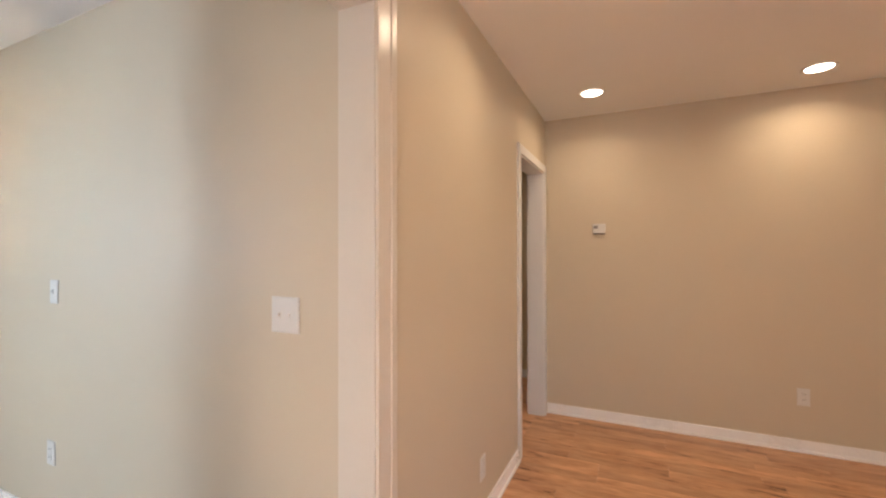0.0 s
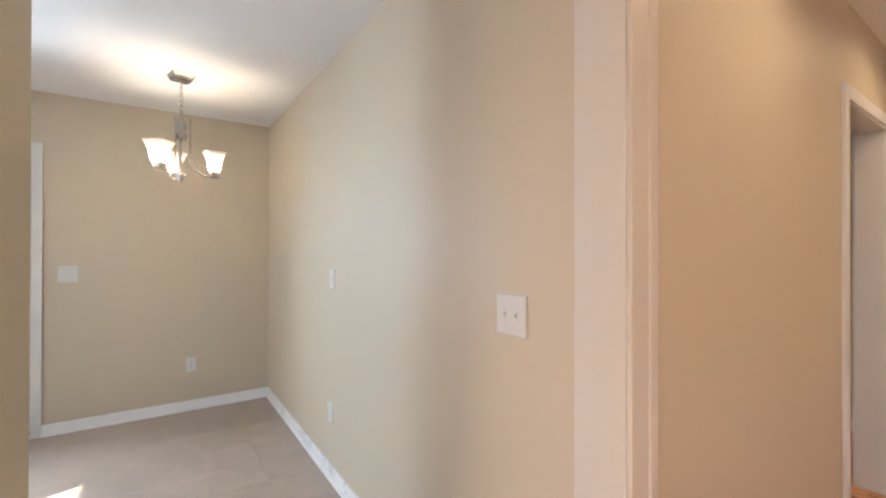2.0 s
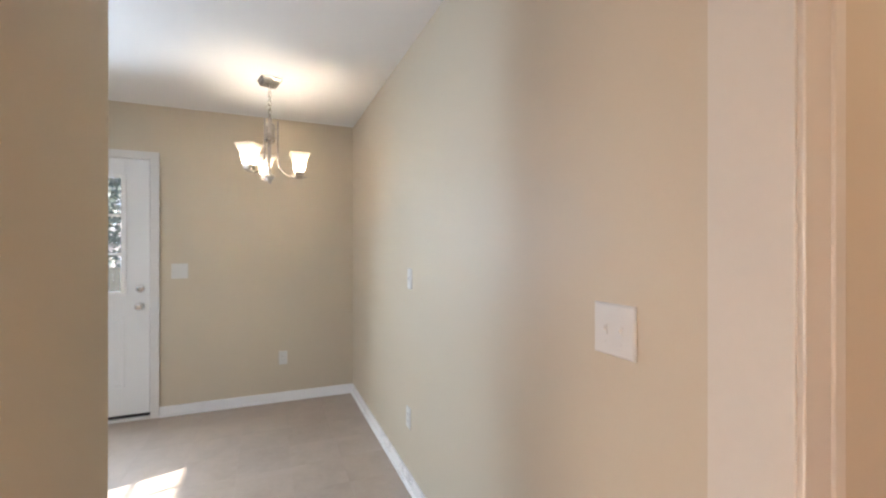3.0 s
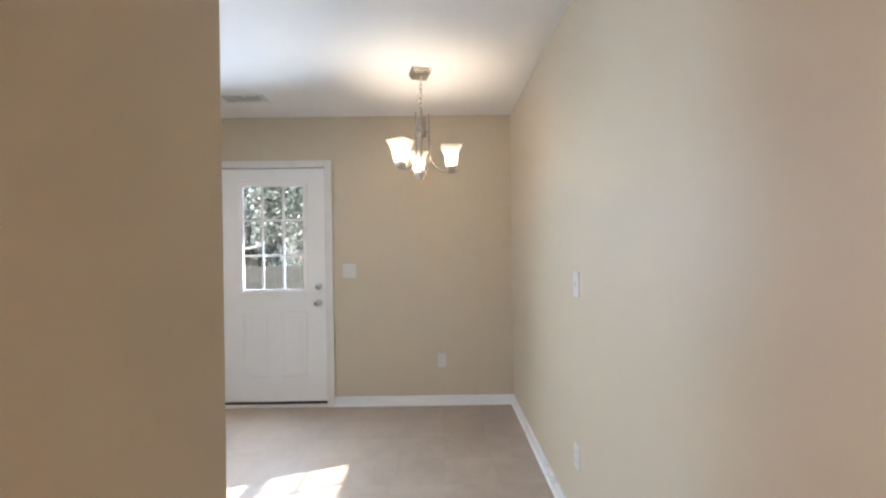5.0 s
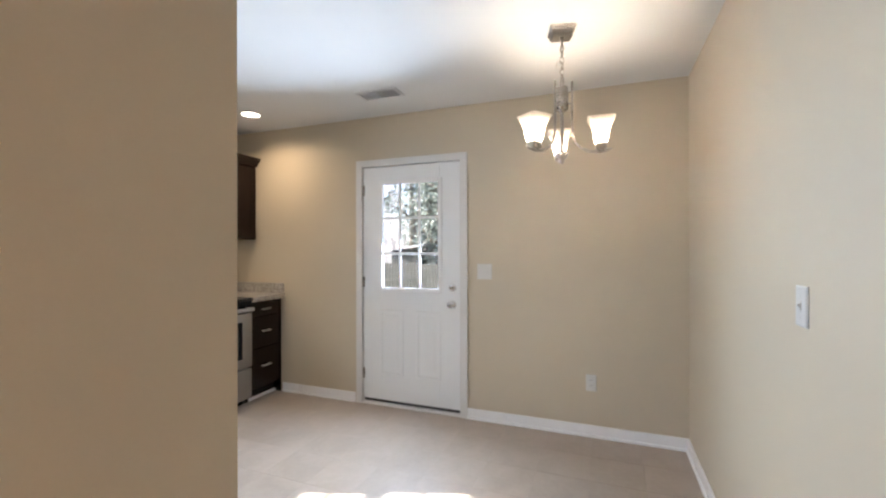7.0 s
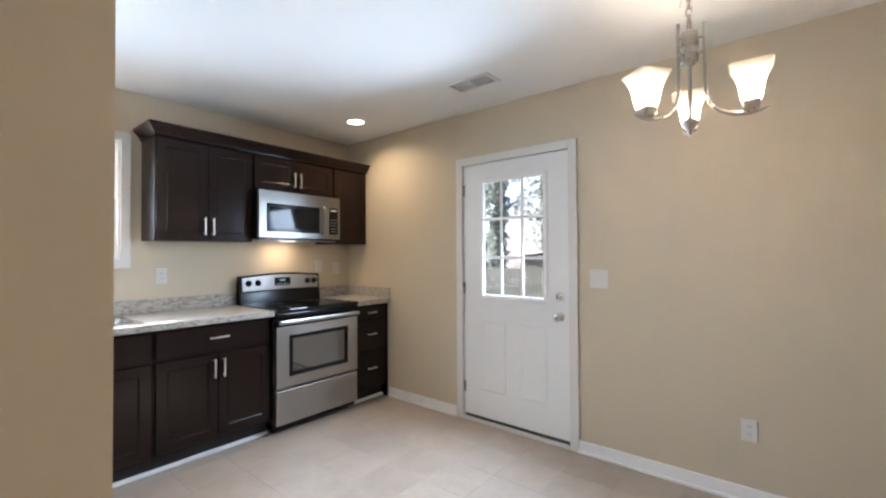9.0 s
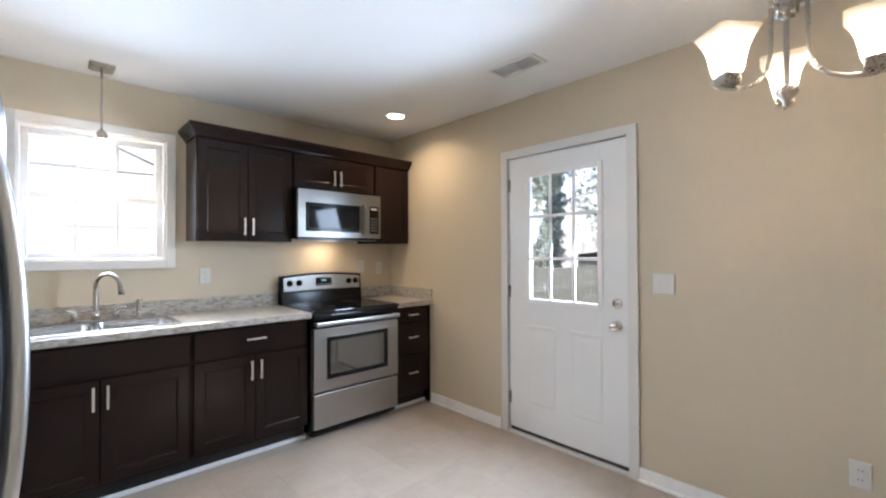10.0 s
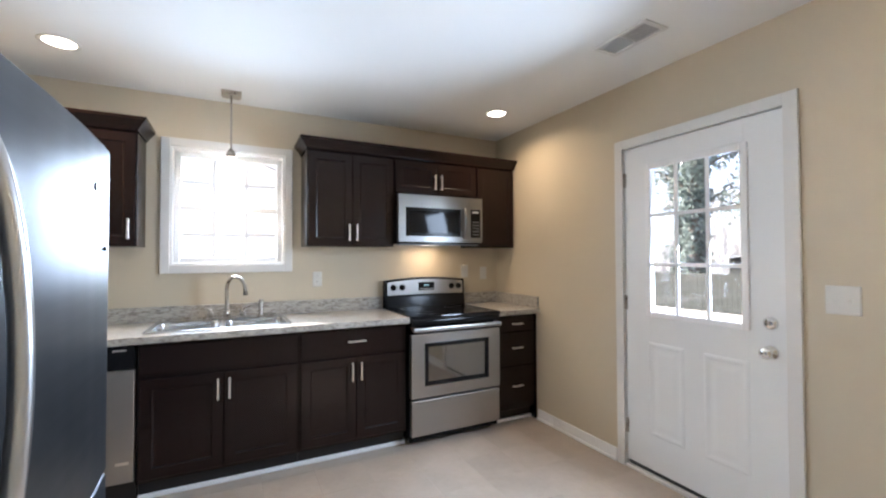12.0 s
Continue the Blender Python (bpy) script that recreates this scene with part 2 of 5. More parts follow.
def lathe(bm, c, axis, profile, k=24):
    """profile: (distance along the axis, radius) pairs."""
    a = Vector(axis).normalized()
    return skin(bm, [circle(Vector(c) + a * d, axis, max(r, 1e-4), k) for d, r in profile])


def tube(bm, pts, r, k=10):
    pts = [Vector(p) for p in pts]
    q = None
    rings = []
    for i, p in enumerate(pts):
        d = (pts[min(i + 1, len(pts) - 1)] - pts[max(i - 1, 0)]).normalized()
        q = d.to_track_quat("Z", "Y") if q is None else (q @ Vector((0, 0, 1))).rotation_difference(d) @ q
        rr = r[i] if isinstance(r, (list, tuple)) else r
        rings.append([p + q @ Vector((rr * math.cos(2 * math.pi * j / k), rr * math.sin(2 * math.pi * j / k), 0)) for j in range(k)])
    return skin(bm, rings)


def sq(c, h, z, k=6, soft=0.25, turn=0.0):
    """A rounded square ring of half width h at height z."""
    pts = []
    rad = h * soft
    for qx, qy, a0 in ((1, 1, 0), (-1, 1, 90), (-1, -1, 180), (1, -1, 270)):
        for i in range(k):
            a = radians(a0 + 90 * i / (k - 1))
            x, y = qx * (h - rad) + rad * math.cos(a), qy * (h - rad) + rad * math.sin(a)
            ct, st = math.cos(turn), math.sin(turn)
            pts.append((c[0] + x * ct - y * st, c[1] + x * st + y * ct, z))
    return pts


def finish(bm, name, material, origin=(0, 0, 0)):
    bmesh.ops.recalc_face_normals(bm, faces=bm.faces)
    bmesh.ops.translate(bm, verts=bm.verts, vec=-Vector(origin))
    me = bpy.data.meshes.new(name)
    bm.to_mesh(me)
    bm.free()
    me.materials.append(material)
    return me


def part(name, bm, material, parent, label=""):
    """Links a bmesh, given in world places, as one mesh under a thing or a part."""
    ob = new(name, finish(bm, name, material, ORIGIN[parent]))
    ob.parent = parent
    ORIGIN[ob] = ORIGIN[parent]
    if label:
        ob["label"] = label
    return ob


def thing(name, loc, label, category, group=""):
    ob = new(name)
    ob.location = loc
    ob.empty_display_size = 0.05
    ORIGIN[ob] = Vector(loc)
    return tagged(ob, label, category, group)


def solid(name, bm, material, label, category, kind="", origin=(0, 0, 0), group=""):
    ob = new(name, finish(bm, name, material, origin))
    ob.location = origin
    ORIGIN[ob] = Vector(origin)
    return tagged(ob, label, category, group, kind)


def B(*a, **k):
    return box(bmesh.new(), *a, **k)


def boxes(rows, bevel=0.0):
    bm = bmesh.new()
    for r in rows:
        box(bm, *r, bevel=bevel)
    return bm


# ---- the shell ----
W = -4.00      # window wall
LX = 3.59      # living side of the wall between the rooms
LY = 2.57      # far wall of the living room
PY = -1.132    # passage side of the fridge partition
EX, SY = 7.6, -4.0
DOOR = (-2.515, -1.580, 2.085)   # rough opening in the door wall
WIN = (1.945, 2.690, 1.305, 2.135)
HALL = (1.694, 2.475, 2.035)

solid("wall_west", boxes([(-0.14, 0, W - 0.14, DOOR[0], 0, CEIL), (-0.14, 0, DOOR[1], 0.12, 0, CEIL), (-0.14, 0, DOOR[0], DOOR[1], DOOR[2], CEIL)]),
      M_WALL, "beige painted kitchen wall with the back door", "wall", "structure")
solid("wall_south", boxes([(0, WIN[0], W - 0.14, W, 0, CEIL), (WIN[1], LX, W - 0.14, W, 0, CEIL), (WIN[0], WIN[1], W - 0.14, W, 0, WIN[2]), (WIN[0], WIN[1], W - 0.14, W, WIN[3], CEIL)]),
      M_WALL, "beige painted kitchen wall above the sink", "wall", "structure")
solid("wall_north", boxes([(0, 3.47, 0, 0.12, 0, CEIL)]), M_WALL, "long beige painted wall of the dining end", "wall", "structure")
solid("wall_partition", boxes([(2.62, 3.47, PY - 0.115, PY, 0, CEIL)]), M_WALL, "beige partition wall beside the fridge", "wall", "structure")
OPEN_TOP = 2.13
solid("wall_between", boxes([(3.47, LX, W, PY, 0, CEIL), (3.47, LX, PY, 0, OPEN_TOP + 0.012, CEIL), (3.47, LX, 0, HALL[0], 0, CEIL),
                             (3.47, LX, HALL[0], HALL[1], HALL[2], CEIL), (3.47, LX, HALL[1], LY + 0.12, 0, CEIL)]),
      M_WALL, "beige wall between living room and kitchen", "wall", "structure")
solid("wall_living_north", boxes([(LX, EX, LY, LY + 0.12, 0, CEIL)]), M_WALL, "beige living room wall with thermostat", "wall", "structure")
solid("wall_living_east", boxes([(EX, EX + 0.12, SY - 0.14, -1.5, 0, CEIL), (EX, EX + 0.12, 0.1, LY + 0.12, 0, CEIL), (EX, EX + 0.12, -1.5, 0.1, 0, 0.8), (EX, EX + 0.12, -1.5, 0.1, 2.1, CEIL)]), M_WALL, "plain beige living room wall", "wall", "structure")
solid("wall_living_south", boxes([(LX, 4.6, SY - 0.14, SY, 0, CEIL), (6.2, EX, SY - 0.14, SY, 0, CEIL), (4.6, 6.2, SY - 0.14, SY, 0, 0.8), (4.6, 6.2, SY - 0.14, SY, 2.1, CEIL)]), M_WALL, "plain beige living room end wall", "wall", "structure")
solid("wall_hall", boxes([(1.7, 1.82, 0.12, 3.6, 0, CEIL), (1.82, 3.47, 3.48, 3.6, 0, CEIL), (3.47, LX, LY + 0.12, 3.6, 0, CEIL)]), M_WALL,
      "beige walls of the room behind the hall doorway", "wall", "structure")
solid("ceiling_kitchen", boxes([(-0.14, 3.47, W - 0.14, 0.12, CEIL, CEIL + 0.12)]), M_CEIL, "flat white painted kitchen ceiling", "ceiling", "structure")
solid("ceiling_living", boxes([(3.47, EX + 0.12, SY - 0.14, LY + 0.12, CEIL, CEIL + 0.12)]), M_CEIL, "flat white painted living room ceiling", "ceiling", "structure")
solid("ceiling_hall", boxes([(1.7, 3.47, 0.12, 3.6, CEIL, CEIL + 0.12), (3.47, LX, LY + 0.12, 3.6, CEIL, CEIL + 0.12)]), M_CEIL, "white ceiling of the back room", "ceiling", "structure")
floor_k = solid("floor_kitchen", B(0, 3.53, W, 0, -0.12, -0.004), M_GROUT, "beige tile-pattern kitchen floor", "floor", "structure")
floor_l = solid("floor_living", boxes([(3.53, EX, SY, LY, -0.12, -0.006), (1.82, 3.47, 0.12, 3.48, -0.12, -0.006), (3.47, 3.53, 0.12, 3.48, -0.12, -0.006)]), M_SUBFLOOR,
                "honey oak strip floor of the living room", "floor", "structure")


def base_run(bm, x0, y0, x1, y1, nx, ny, h=0.085, d=0.014):
    """A baseboard with an eased top and a shoe moulding, on a wall whose face looks along (nx, ny)."""
    def strip(dd, h0, h1, bev):
        xa, xb = (x0, x1) if nx == 0 else (x0, x0 + nx * dd)
        ya, yb = (y0, y1) if ny == 0 else (y0, y0 + ny * dd)
        box(bm, xa, xb, ya, yb, h0, h1, bev, 2)
    strip(d, 0.0, h, 0.004)
    strip(d + 0.012, 0.0, 0.018, 0.005)


def baseboard(name, runs):
    bm = bmesh.new()
    for r in runs:
        base_run(bm, *r)
    return solid(name, bm, M_BASE, "white painted baseboard with shoe moulding", "baseboard", "structure")


baseboard("baseboard_west", [(0, -3.38, 0, -2.572, 1, 0), (0, -1.543, 0, 0, 1, 0)])
baseboard("baseboard_north", [(0.014, 0, 3.458, 0, 0, -1)])
baseboard("baseboard_partition", [(2.62, PY, 3.455, PY, 0, 1), (2.62, PY - 0.115, 2.62, PY, -1, 0)])
baseboard("baseboard_between", [(LX, 0.112, LX, HALL[0] - 0.062, 1, 0), (LX, SY, LX, PY - 0.112, 1, 0)])
baseboard("baseboard_living", [(LX + 0.014, LY, EX, LY, 0, -1), (EX, SY, EX, LY - 0.014, -1, 0)])
baseboard("baseboard_hall", [(1.82, 0.12, 1.82, 3.48, 1, 0), (1.834, 3.48, 3.59, 3.48, 0, -1)])


def casing(bm, axis, face, out, a0, a1, z0, z1, w, d=0.017, legs=True):
    """A flat casing round an opening a0..a1 up to z1, on the plane axis=face, standing out by d."""
    def piece(p0, p1, q0, q1):
        f0, f1 = sorted((face, face + out * d))
        g0, g1 = sorted((face, face + out * (d - 0.005)))
        if axis == "x":
            box(bm, f0, f1, p0, p1, q0, q1, 0.003)
        else:
            box(bm, p0, p1, f0, f1, q0, q1, 0.003)
    piece(a0 - w, a0, z0, z1 + w)
    piece(a1, a1 + w, z0, z1 + w)
    piece(a0, a1, z1, z1 + w)


# cased opening between the rooms
bm = bmesh.new()
box(bm, 3.458, 3.596, -0.012, 0, 0, OPEN_TOP, 0.002)
box(bm, 3.458, 3.596, PY, PY + 0.012, 0, OPEN_TOP, 0.002)
box(bm, 3.458, 3.596, PY, 0, OPEN_TOP, OPEN_TOP + 0.012, 0.002)
solid("trim_opening_jamb", bm, M_CREAM, "white painted jamb lining of the wide cased opening", "door jamb", "structure")
bm = bmesh.new()
casing(bm, "x", LX, 1, PY + 0.008, -0.008, 0, OPEN_TOP + 0.004, 0.108)
box(bm, LX + 0.012, LX + 0.021, 0.060, 0.097, 0, OPEN_TOP + 0.07, 0.006, 4)
solid("trim_opening_casing", bm, M_CREAM, "white moulded casing round the wide opening", "door casing", "structure")
# hall doorway
bm = bmesh.new()
for y0, y1 in ((HALL[0], HALL[0] + 0.018), (HALL[1] - 0.018, HALL[1])):
    box(bm, 3.465, 3.595, y0, y1, 0, HALL[2] - 0.018, 0.002)
box(bm, 3.465, 3.595, HALL[0], HALL[1], HALL[2] - 0.018, HALL[2], 0.002)
casing(bm, "x", LX, 1, HALL[0] + 0.006, HALL[1] - 0.006, 0, HALL[2] - 0.006, 0.062)
casing(bm, "x", 3.47, -1, HALL[0] + 0.006, HALL[1] - 0.006, 0, HALL[2] - 0.006, 0.062)
solid("trim_hall_doorway", bm, M_TRIM, "white painted jamb and casing of the hall doorway", "door casing", "structure")

# ---- back door ----
bm = bmesh.new()
casing(bm, "x", 0, 1, -2.502, -1.599, 0, 2.056, 0.060)
solid("trim_back_door", bm, M_TRIM, "white painted casing of the back door", "door casing", "structure")
bm = bmesh.new()
box(bm, -0.14, -0.002, DOOR[0], -2.499, 0, 2.062, 0.001)
box(bm, -0.14, -0.002, -1.600, DOOR[1], 0, 2.062, 0.001)
box(bm, -0.14, -0.002, DOOR[0], DOOR[1], 2.057, DOOR[2], 0.001)
for r in ((DOOR[0], -2.480, 0, 2.062), (-1.620, DOOR[1], 0, 2.062), (DOOR[0], DOOR[1], 2.038, DOOR[2])):
    box(bm, -0.075, -0.049, r[0] + 0.001, r[1] - 0.001, r[2], r[3], 0.001)
solid("trim_back_door_jamb", bm, M_TRIM, "white jamb of the back door", "door jamb", "structure")
sill = B(-0.20, 0.012, -2.499, -1.600, 0, 0.022, 0.004)
solid("door_sill", sill, M_TRIM, "white painted threshold under the back door", "threshold", "structure")

DY0, DY1, DZ0, DZ1 = -2.494, -1.605, 0.050, 2.052
GY0, GY1, GZ0, GZ1 = -2.318, -1.780, 1.005, 1.908
door = thing("door_back", (-0.03, DY0, 0.03), "white panelled exterior door with nine-lite glass, closed", "door")
door["kind"] = "structure"
bm = bmesh.new()
xa, xb = -0.046, -0.002
box(bm, xa, xb, DY0, GY0, DZ0, DZ1, 0.002)
box(bm, xa, xb, GY1, DY1, DZ0, DZ1, 0.002)
box(bm, xa, xb, GY0, GY1, GZ1, DZ1, 0.0)
box(bm, xa, xb, GY0, GY1, DZ0, GZ0, 0.0)
slab = part("slab", bm, M_DOOR, door)


def raised_panel(y0, y1, z0, z1):
    """A pressed panel: a sunk groove round a raised field."""
    bm = bmesh.new()
    loops = [(0.0, 0.0003), (0.010, 0.0042), (0.020, 0.0042), (0.032, 0.0008), (0.046, 0.0008), (0.070, 0.0034)]
    rows = [[(xb + h, a, b) for a, b in ((y0 + o, z0 + o), (y1 - o, z0 + o), (y1 - o, z1 - o), (y0 + o, z1 - o))] for o, h in loops]
    skin(bm, rows, cap0=False, cap1=True, smooth=False)
    return part("raised_panel", bm, M_DOOR, door)


raised_panel(-2.335, -2.105, 0.26, 0.83)
raised_panel(-1.995, -1.765, 0.26, 0.83)
bm = bmesh.new()
for y0, y1, z0, z1 in ((GY0 - 0.022, GY0 + 0.012, GZ0 - 0.022, GZ1 + 0.022), (GY1 - 0.012, GY1 + 0.022, GZ0 - 0.022, GZ1 + 0.022), (GY0 + 0.012, GY1 - 0.012, GZ0 - 0.022, GZ0 + 0.012), (GY0 + 0.012, GY1 - 0.012, GZ1 - 0.012, GZ1 + 0.022)):
    box(bm, xb - 0.010, xb + 0.010, y0, y1, z0, z1, 0.004)
lite = part("lite_frame", bm, M_VINYL, door, "white moulded glazing frame")
gy, gz = (GY1 - GY0) / 3, (GZ1 - GZ0) / 3
for i in (1, 2):
    part("muntin", B(xb - 0.006, xb + 0.006, GY0 + i * gy - 0.010, GY0 + i * gy + 0.010, GZ0 + 0.012, GZ1 - 0.012, 0.003), M_VINYL, door)
    part("muntin", B(xb - 0.0055, xb + 0.0055, GY0 + 0.012, GY1 - 0.012, GZ0 + i * gz - 0.010, GZ0 + i * gz + 0.010, 0.003), M_VINYL, door)
for i in range(3):
    for j in range(3):
        p = part("pane", B(xb - 0.003, xb + 0.001, GY0 + i * gy + 0.001, GY0 + (i + 1) * gy - 0.001, GZ0 + j * gz + 0.001, GZ0 + (j + 1) * gz - 0.001), M_GLASS, door)
        p.visible_shadow = False
# dark strip put in for the shaded gap below the slab
bm = B(-0.046, -0.012, DY0 + 0.004, DY1 - 0.004, 0.024, 0.050)
part("gap_shade_strip", bm, M_SLOT, door, "dark strip standing in for the shaded gap under the door")
for z in (1.853, 1.058, 0.265):
    bm = bmesh.new()
    lathe(bm, (0.004, DY0 - 0.003, z - 0.045), (0, 0, 1), [(0, 0.0), (0, 0.007), (0.09, 0.007), (0.09, 0.0)], 10)
    box(bm, -0.006, 0.001, DY0 - 0.020, DY0 + 0.012, z - 0.045, z + 0.045, 0.001)
    part("hinge", bm, M_NICKEL, door, "brushed nickel butt hinge")
bm = bmesh.new()
lathe(bm, (xb, -1.668, 1.033), (1, 0, 0), [(0, 0.0), (0, 0.031), (0.010, 0.030), (0.014, 0.024), (0.018, 0.020), (0.018, 0.0)], 24)
box(bm, xb + 0.016, xb + 0.034, -1.672, -1.664, 1.018, 1.048, 0.003)
part("deadbolt", bm, M_CHROME, door, "polished deadbolt thumb turn")
bm = bmesh.new()
lathe(bm, (xb, -1.670, 0.895), (1, 0, 0), [(0, 0.0), (0, 0.033), (0.008, 0.031), (0.012, 0.014), (0.030, 0.013), (0.036, 0.022), (0.048, 0.028), (0.060, 0.026), (0.067, 0.016), (0.068, 0.0)], 28)
part("knob", bm, M_CHROME, door, "polished round door knob")

# ---- kitchen window ----
win = thing("window_1", (2.317, W, WIN[2]), "white double-hung vinyl window above the sink", "window")
win["kind"] = "structure"
bm = bmesh.new()
TW = 0.056
x0, x1, z0, z1 = WIN
for r in ((x0 - TW, x0, z0 - TW, z1 + TW), (x1, x1 + TW, z0 - TW, z1 + TW), (x0, x1, z1, z1 + TW), (x0, x1, z0 - TW, z0)):
    box(bm, r[0], r[1], W, W + 0.018, r[2], r[3], 0.003)
part("casing", bm, M_TRIM, win)
bm = bmesh.new()
for r in ((x0, x0 + 0.016, z0, z1), (x1 - 0.016, x1, z0, z1), (x0 + 0.016, x1 - 0.016, z1 - 0.016, z1), (x0 + 0.016, x1 - 0.016, z0, z0 + 0.016)):
    box(bm, r[0], r[1], W - 0.13, W + 0.004, r[2], r[3], 0.002)
part("window_frame", bm, M_VINYL, win)
zm = 1.712


def sash(y, za, zb):
    xa, xb2, fw = x0 + 0.018, x1 - 0.018, 0.036
    bm = bmesh.new()
    for r in ((xa, xa + fw, za, zb), (xb2 - fw, xb2, za, zb), (xa + fw, xb2 - fw, zb - fw, zb), (xa + fw, xb2 - fw, za, za + fw)):
        box(bm, r[0], r[1], y - 0.016, y + 0.016, r[2], r[3], 0.004)
    s = part("sash", bm, M_VINYL, win)
    gx0, gx1, ga, gb = xa + fw, xb2 - fw, za + fw, zb - fw
    for i in (1, 2):
        xm = gx0 + (gx1 - gx0) * i / 3
        part("muntin", B(xm - 0.011, xm + 0.011, y - 0.008, y + 0.002, ga, gb, 0.002), M_VINYL, s)
    part("muntin", B(gx0, gx1, y - 0.0075, y + 0.0015, (ga + gb) / 2 - 0.011, (ga + gb) / 2 + 0.011, 0.002), M_VINYL, s)
    for i in range(3):
        for j in range(2):
            w3, h2 = (gx1 - gx0) / 3, (gb - ga) / 2
            p = part("pane", B(gx0 + i * w3 + 0.001, gx0 + (i + 1) * w3 - 0.001, y - 0.005, y - 0.001, ga + j * h2 + 0.001, ga + (j + 1) * h2 - 0.001), M_GLASS, s)
            p.visible_shadow = False
    return s


sash(W - 0.085, zm - 0.018, z1 - 0.018)
low = sash(W - 0.048, z0 + 0.018, zm + 0.018)
for x in (2.12, 2.51):
    part("sash_lock", B(x - 0.025, x + 0.025, W - 0.060, W - 0.036, zm + 0.018, zm + 0.030, 0.004), M_VINYL, low)


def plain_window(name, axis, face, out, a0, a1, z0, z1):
    """An assumed, unseen living room window: white framed with a mid rail and two panes."""
    t = thing(name, (face, a0, z0) if axis == "x" else (a0, face, z0), "assumed white framed living room window, out of view", "window")
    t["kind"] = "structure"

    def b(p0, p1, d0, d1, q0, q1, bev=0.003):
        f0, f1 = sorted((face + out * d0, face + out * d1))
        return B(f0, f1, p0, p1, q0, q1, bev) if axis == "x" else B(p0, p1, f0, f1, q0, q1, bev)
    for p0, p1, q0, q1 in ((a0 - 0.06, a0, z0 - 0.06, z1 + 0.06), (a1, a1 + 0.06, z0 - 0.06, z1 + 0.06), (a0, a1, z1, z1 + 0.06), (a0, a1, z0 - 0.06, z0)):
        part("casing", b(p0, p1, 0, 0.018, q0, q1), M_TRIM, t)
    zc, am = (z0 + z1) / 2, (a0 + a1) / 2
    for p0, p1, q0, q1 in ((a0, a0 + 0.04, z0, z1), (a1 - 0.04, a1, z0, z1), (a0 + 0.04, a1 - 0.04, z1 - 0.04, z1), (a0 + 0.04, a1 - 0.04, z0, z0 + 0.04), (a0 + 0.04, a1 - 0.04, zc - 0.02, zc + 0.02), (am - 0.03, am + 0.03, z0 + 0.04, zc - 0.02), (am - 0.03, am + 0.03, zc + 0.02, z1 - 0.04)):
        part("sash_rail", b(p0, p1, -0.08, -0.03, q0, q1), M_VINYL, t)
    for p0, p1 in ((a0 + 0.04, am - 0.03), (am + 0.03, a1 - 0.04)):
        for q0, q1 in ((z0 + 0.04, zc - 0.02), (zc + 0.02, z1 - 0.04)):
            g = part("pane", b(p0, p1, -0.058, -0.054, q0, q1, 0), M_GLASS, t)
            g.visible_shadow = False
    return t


# both windows are assumed, placed out of view to let in more light
plain_window("assumed_window_2", "y", SY, 1, 4.6, 6.2, 0.8, 2.1)
plain_window("assumed_window_3", "x", EX, -1, -1.5, 0.1, 0.8, 2.1)

# ---- kitchen cabinets ----
CY = W + 0.60      # face of base cabinet doors
UY = W + 0.300     # face of wall cabinet doors
CT = 0.925         # worktop height


def pull(x, y, z, length, upright, parent):
    """A flat bar pull on two posts, standing out along +y."""
    bm = bmesh.new()
    h = length / 2
    if upright:
        box(bm, x - 0.006, x + 0.006, y + 0.022, y + 0.030, z - h, z + h, 0.002)
        for s in (-1, 1):
            box(bm, x - 0.004, x + 0.004, y, y + 0.024, z + s * (h - 0.012) - 0.004, z + s * (h - 0.012) + 0.004)
    else:
        box(bm, x - h, x + h, y + 0.022, y + 0.030, z - 0.006, z + 0.006, 0.002)
        for s in (-1, 1):
            box(bm, x + s * (h - 0.012) - 0.004, x + s * (h - 0.012) + 0.004, y, y + 0.024, z - 0.004, z + 0.004)
    return part("handle", bm, M_PULL, parent, "satin bar pull")


def panel_front(x0, x1, z0, z1, y, stile, deep=0.007):
    """A shaker front: stiles and rails round a sunk panel with a small bevelled step."""
    bm = bmesh.new()
    t = 0.019
    rows = []
    for o, h in ((0.0, -t), (0.0, -0.003), (0.003, 0.0), (stile, 0.0), (stile + 0.002, -0.002), (stile + 0.010, -deep), (stile + 0.024, -deep)):
        rows.append([(a, y + h, b) for a, b in ((x0 + o, z0 + o), (x1 - o, z0 + o), (x1 - o, z1 - o), (x0 + o, z1 - o))])
    return skin(bm, rows, smooth=False)


def slab_front(x0, x1, z0, z1, y):
    return B(x0, x1, y - 0.019, y, z0, z1, 0.003)


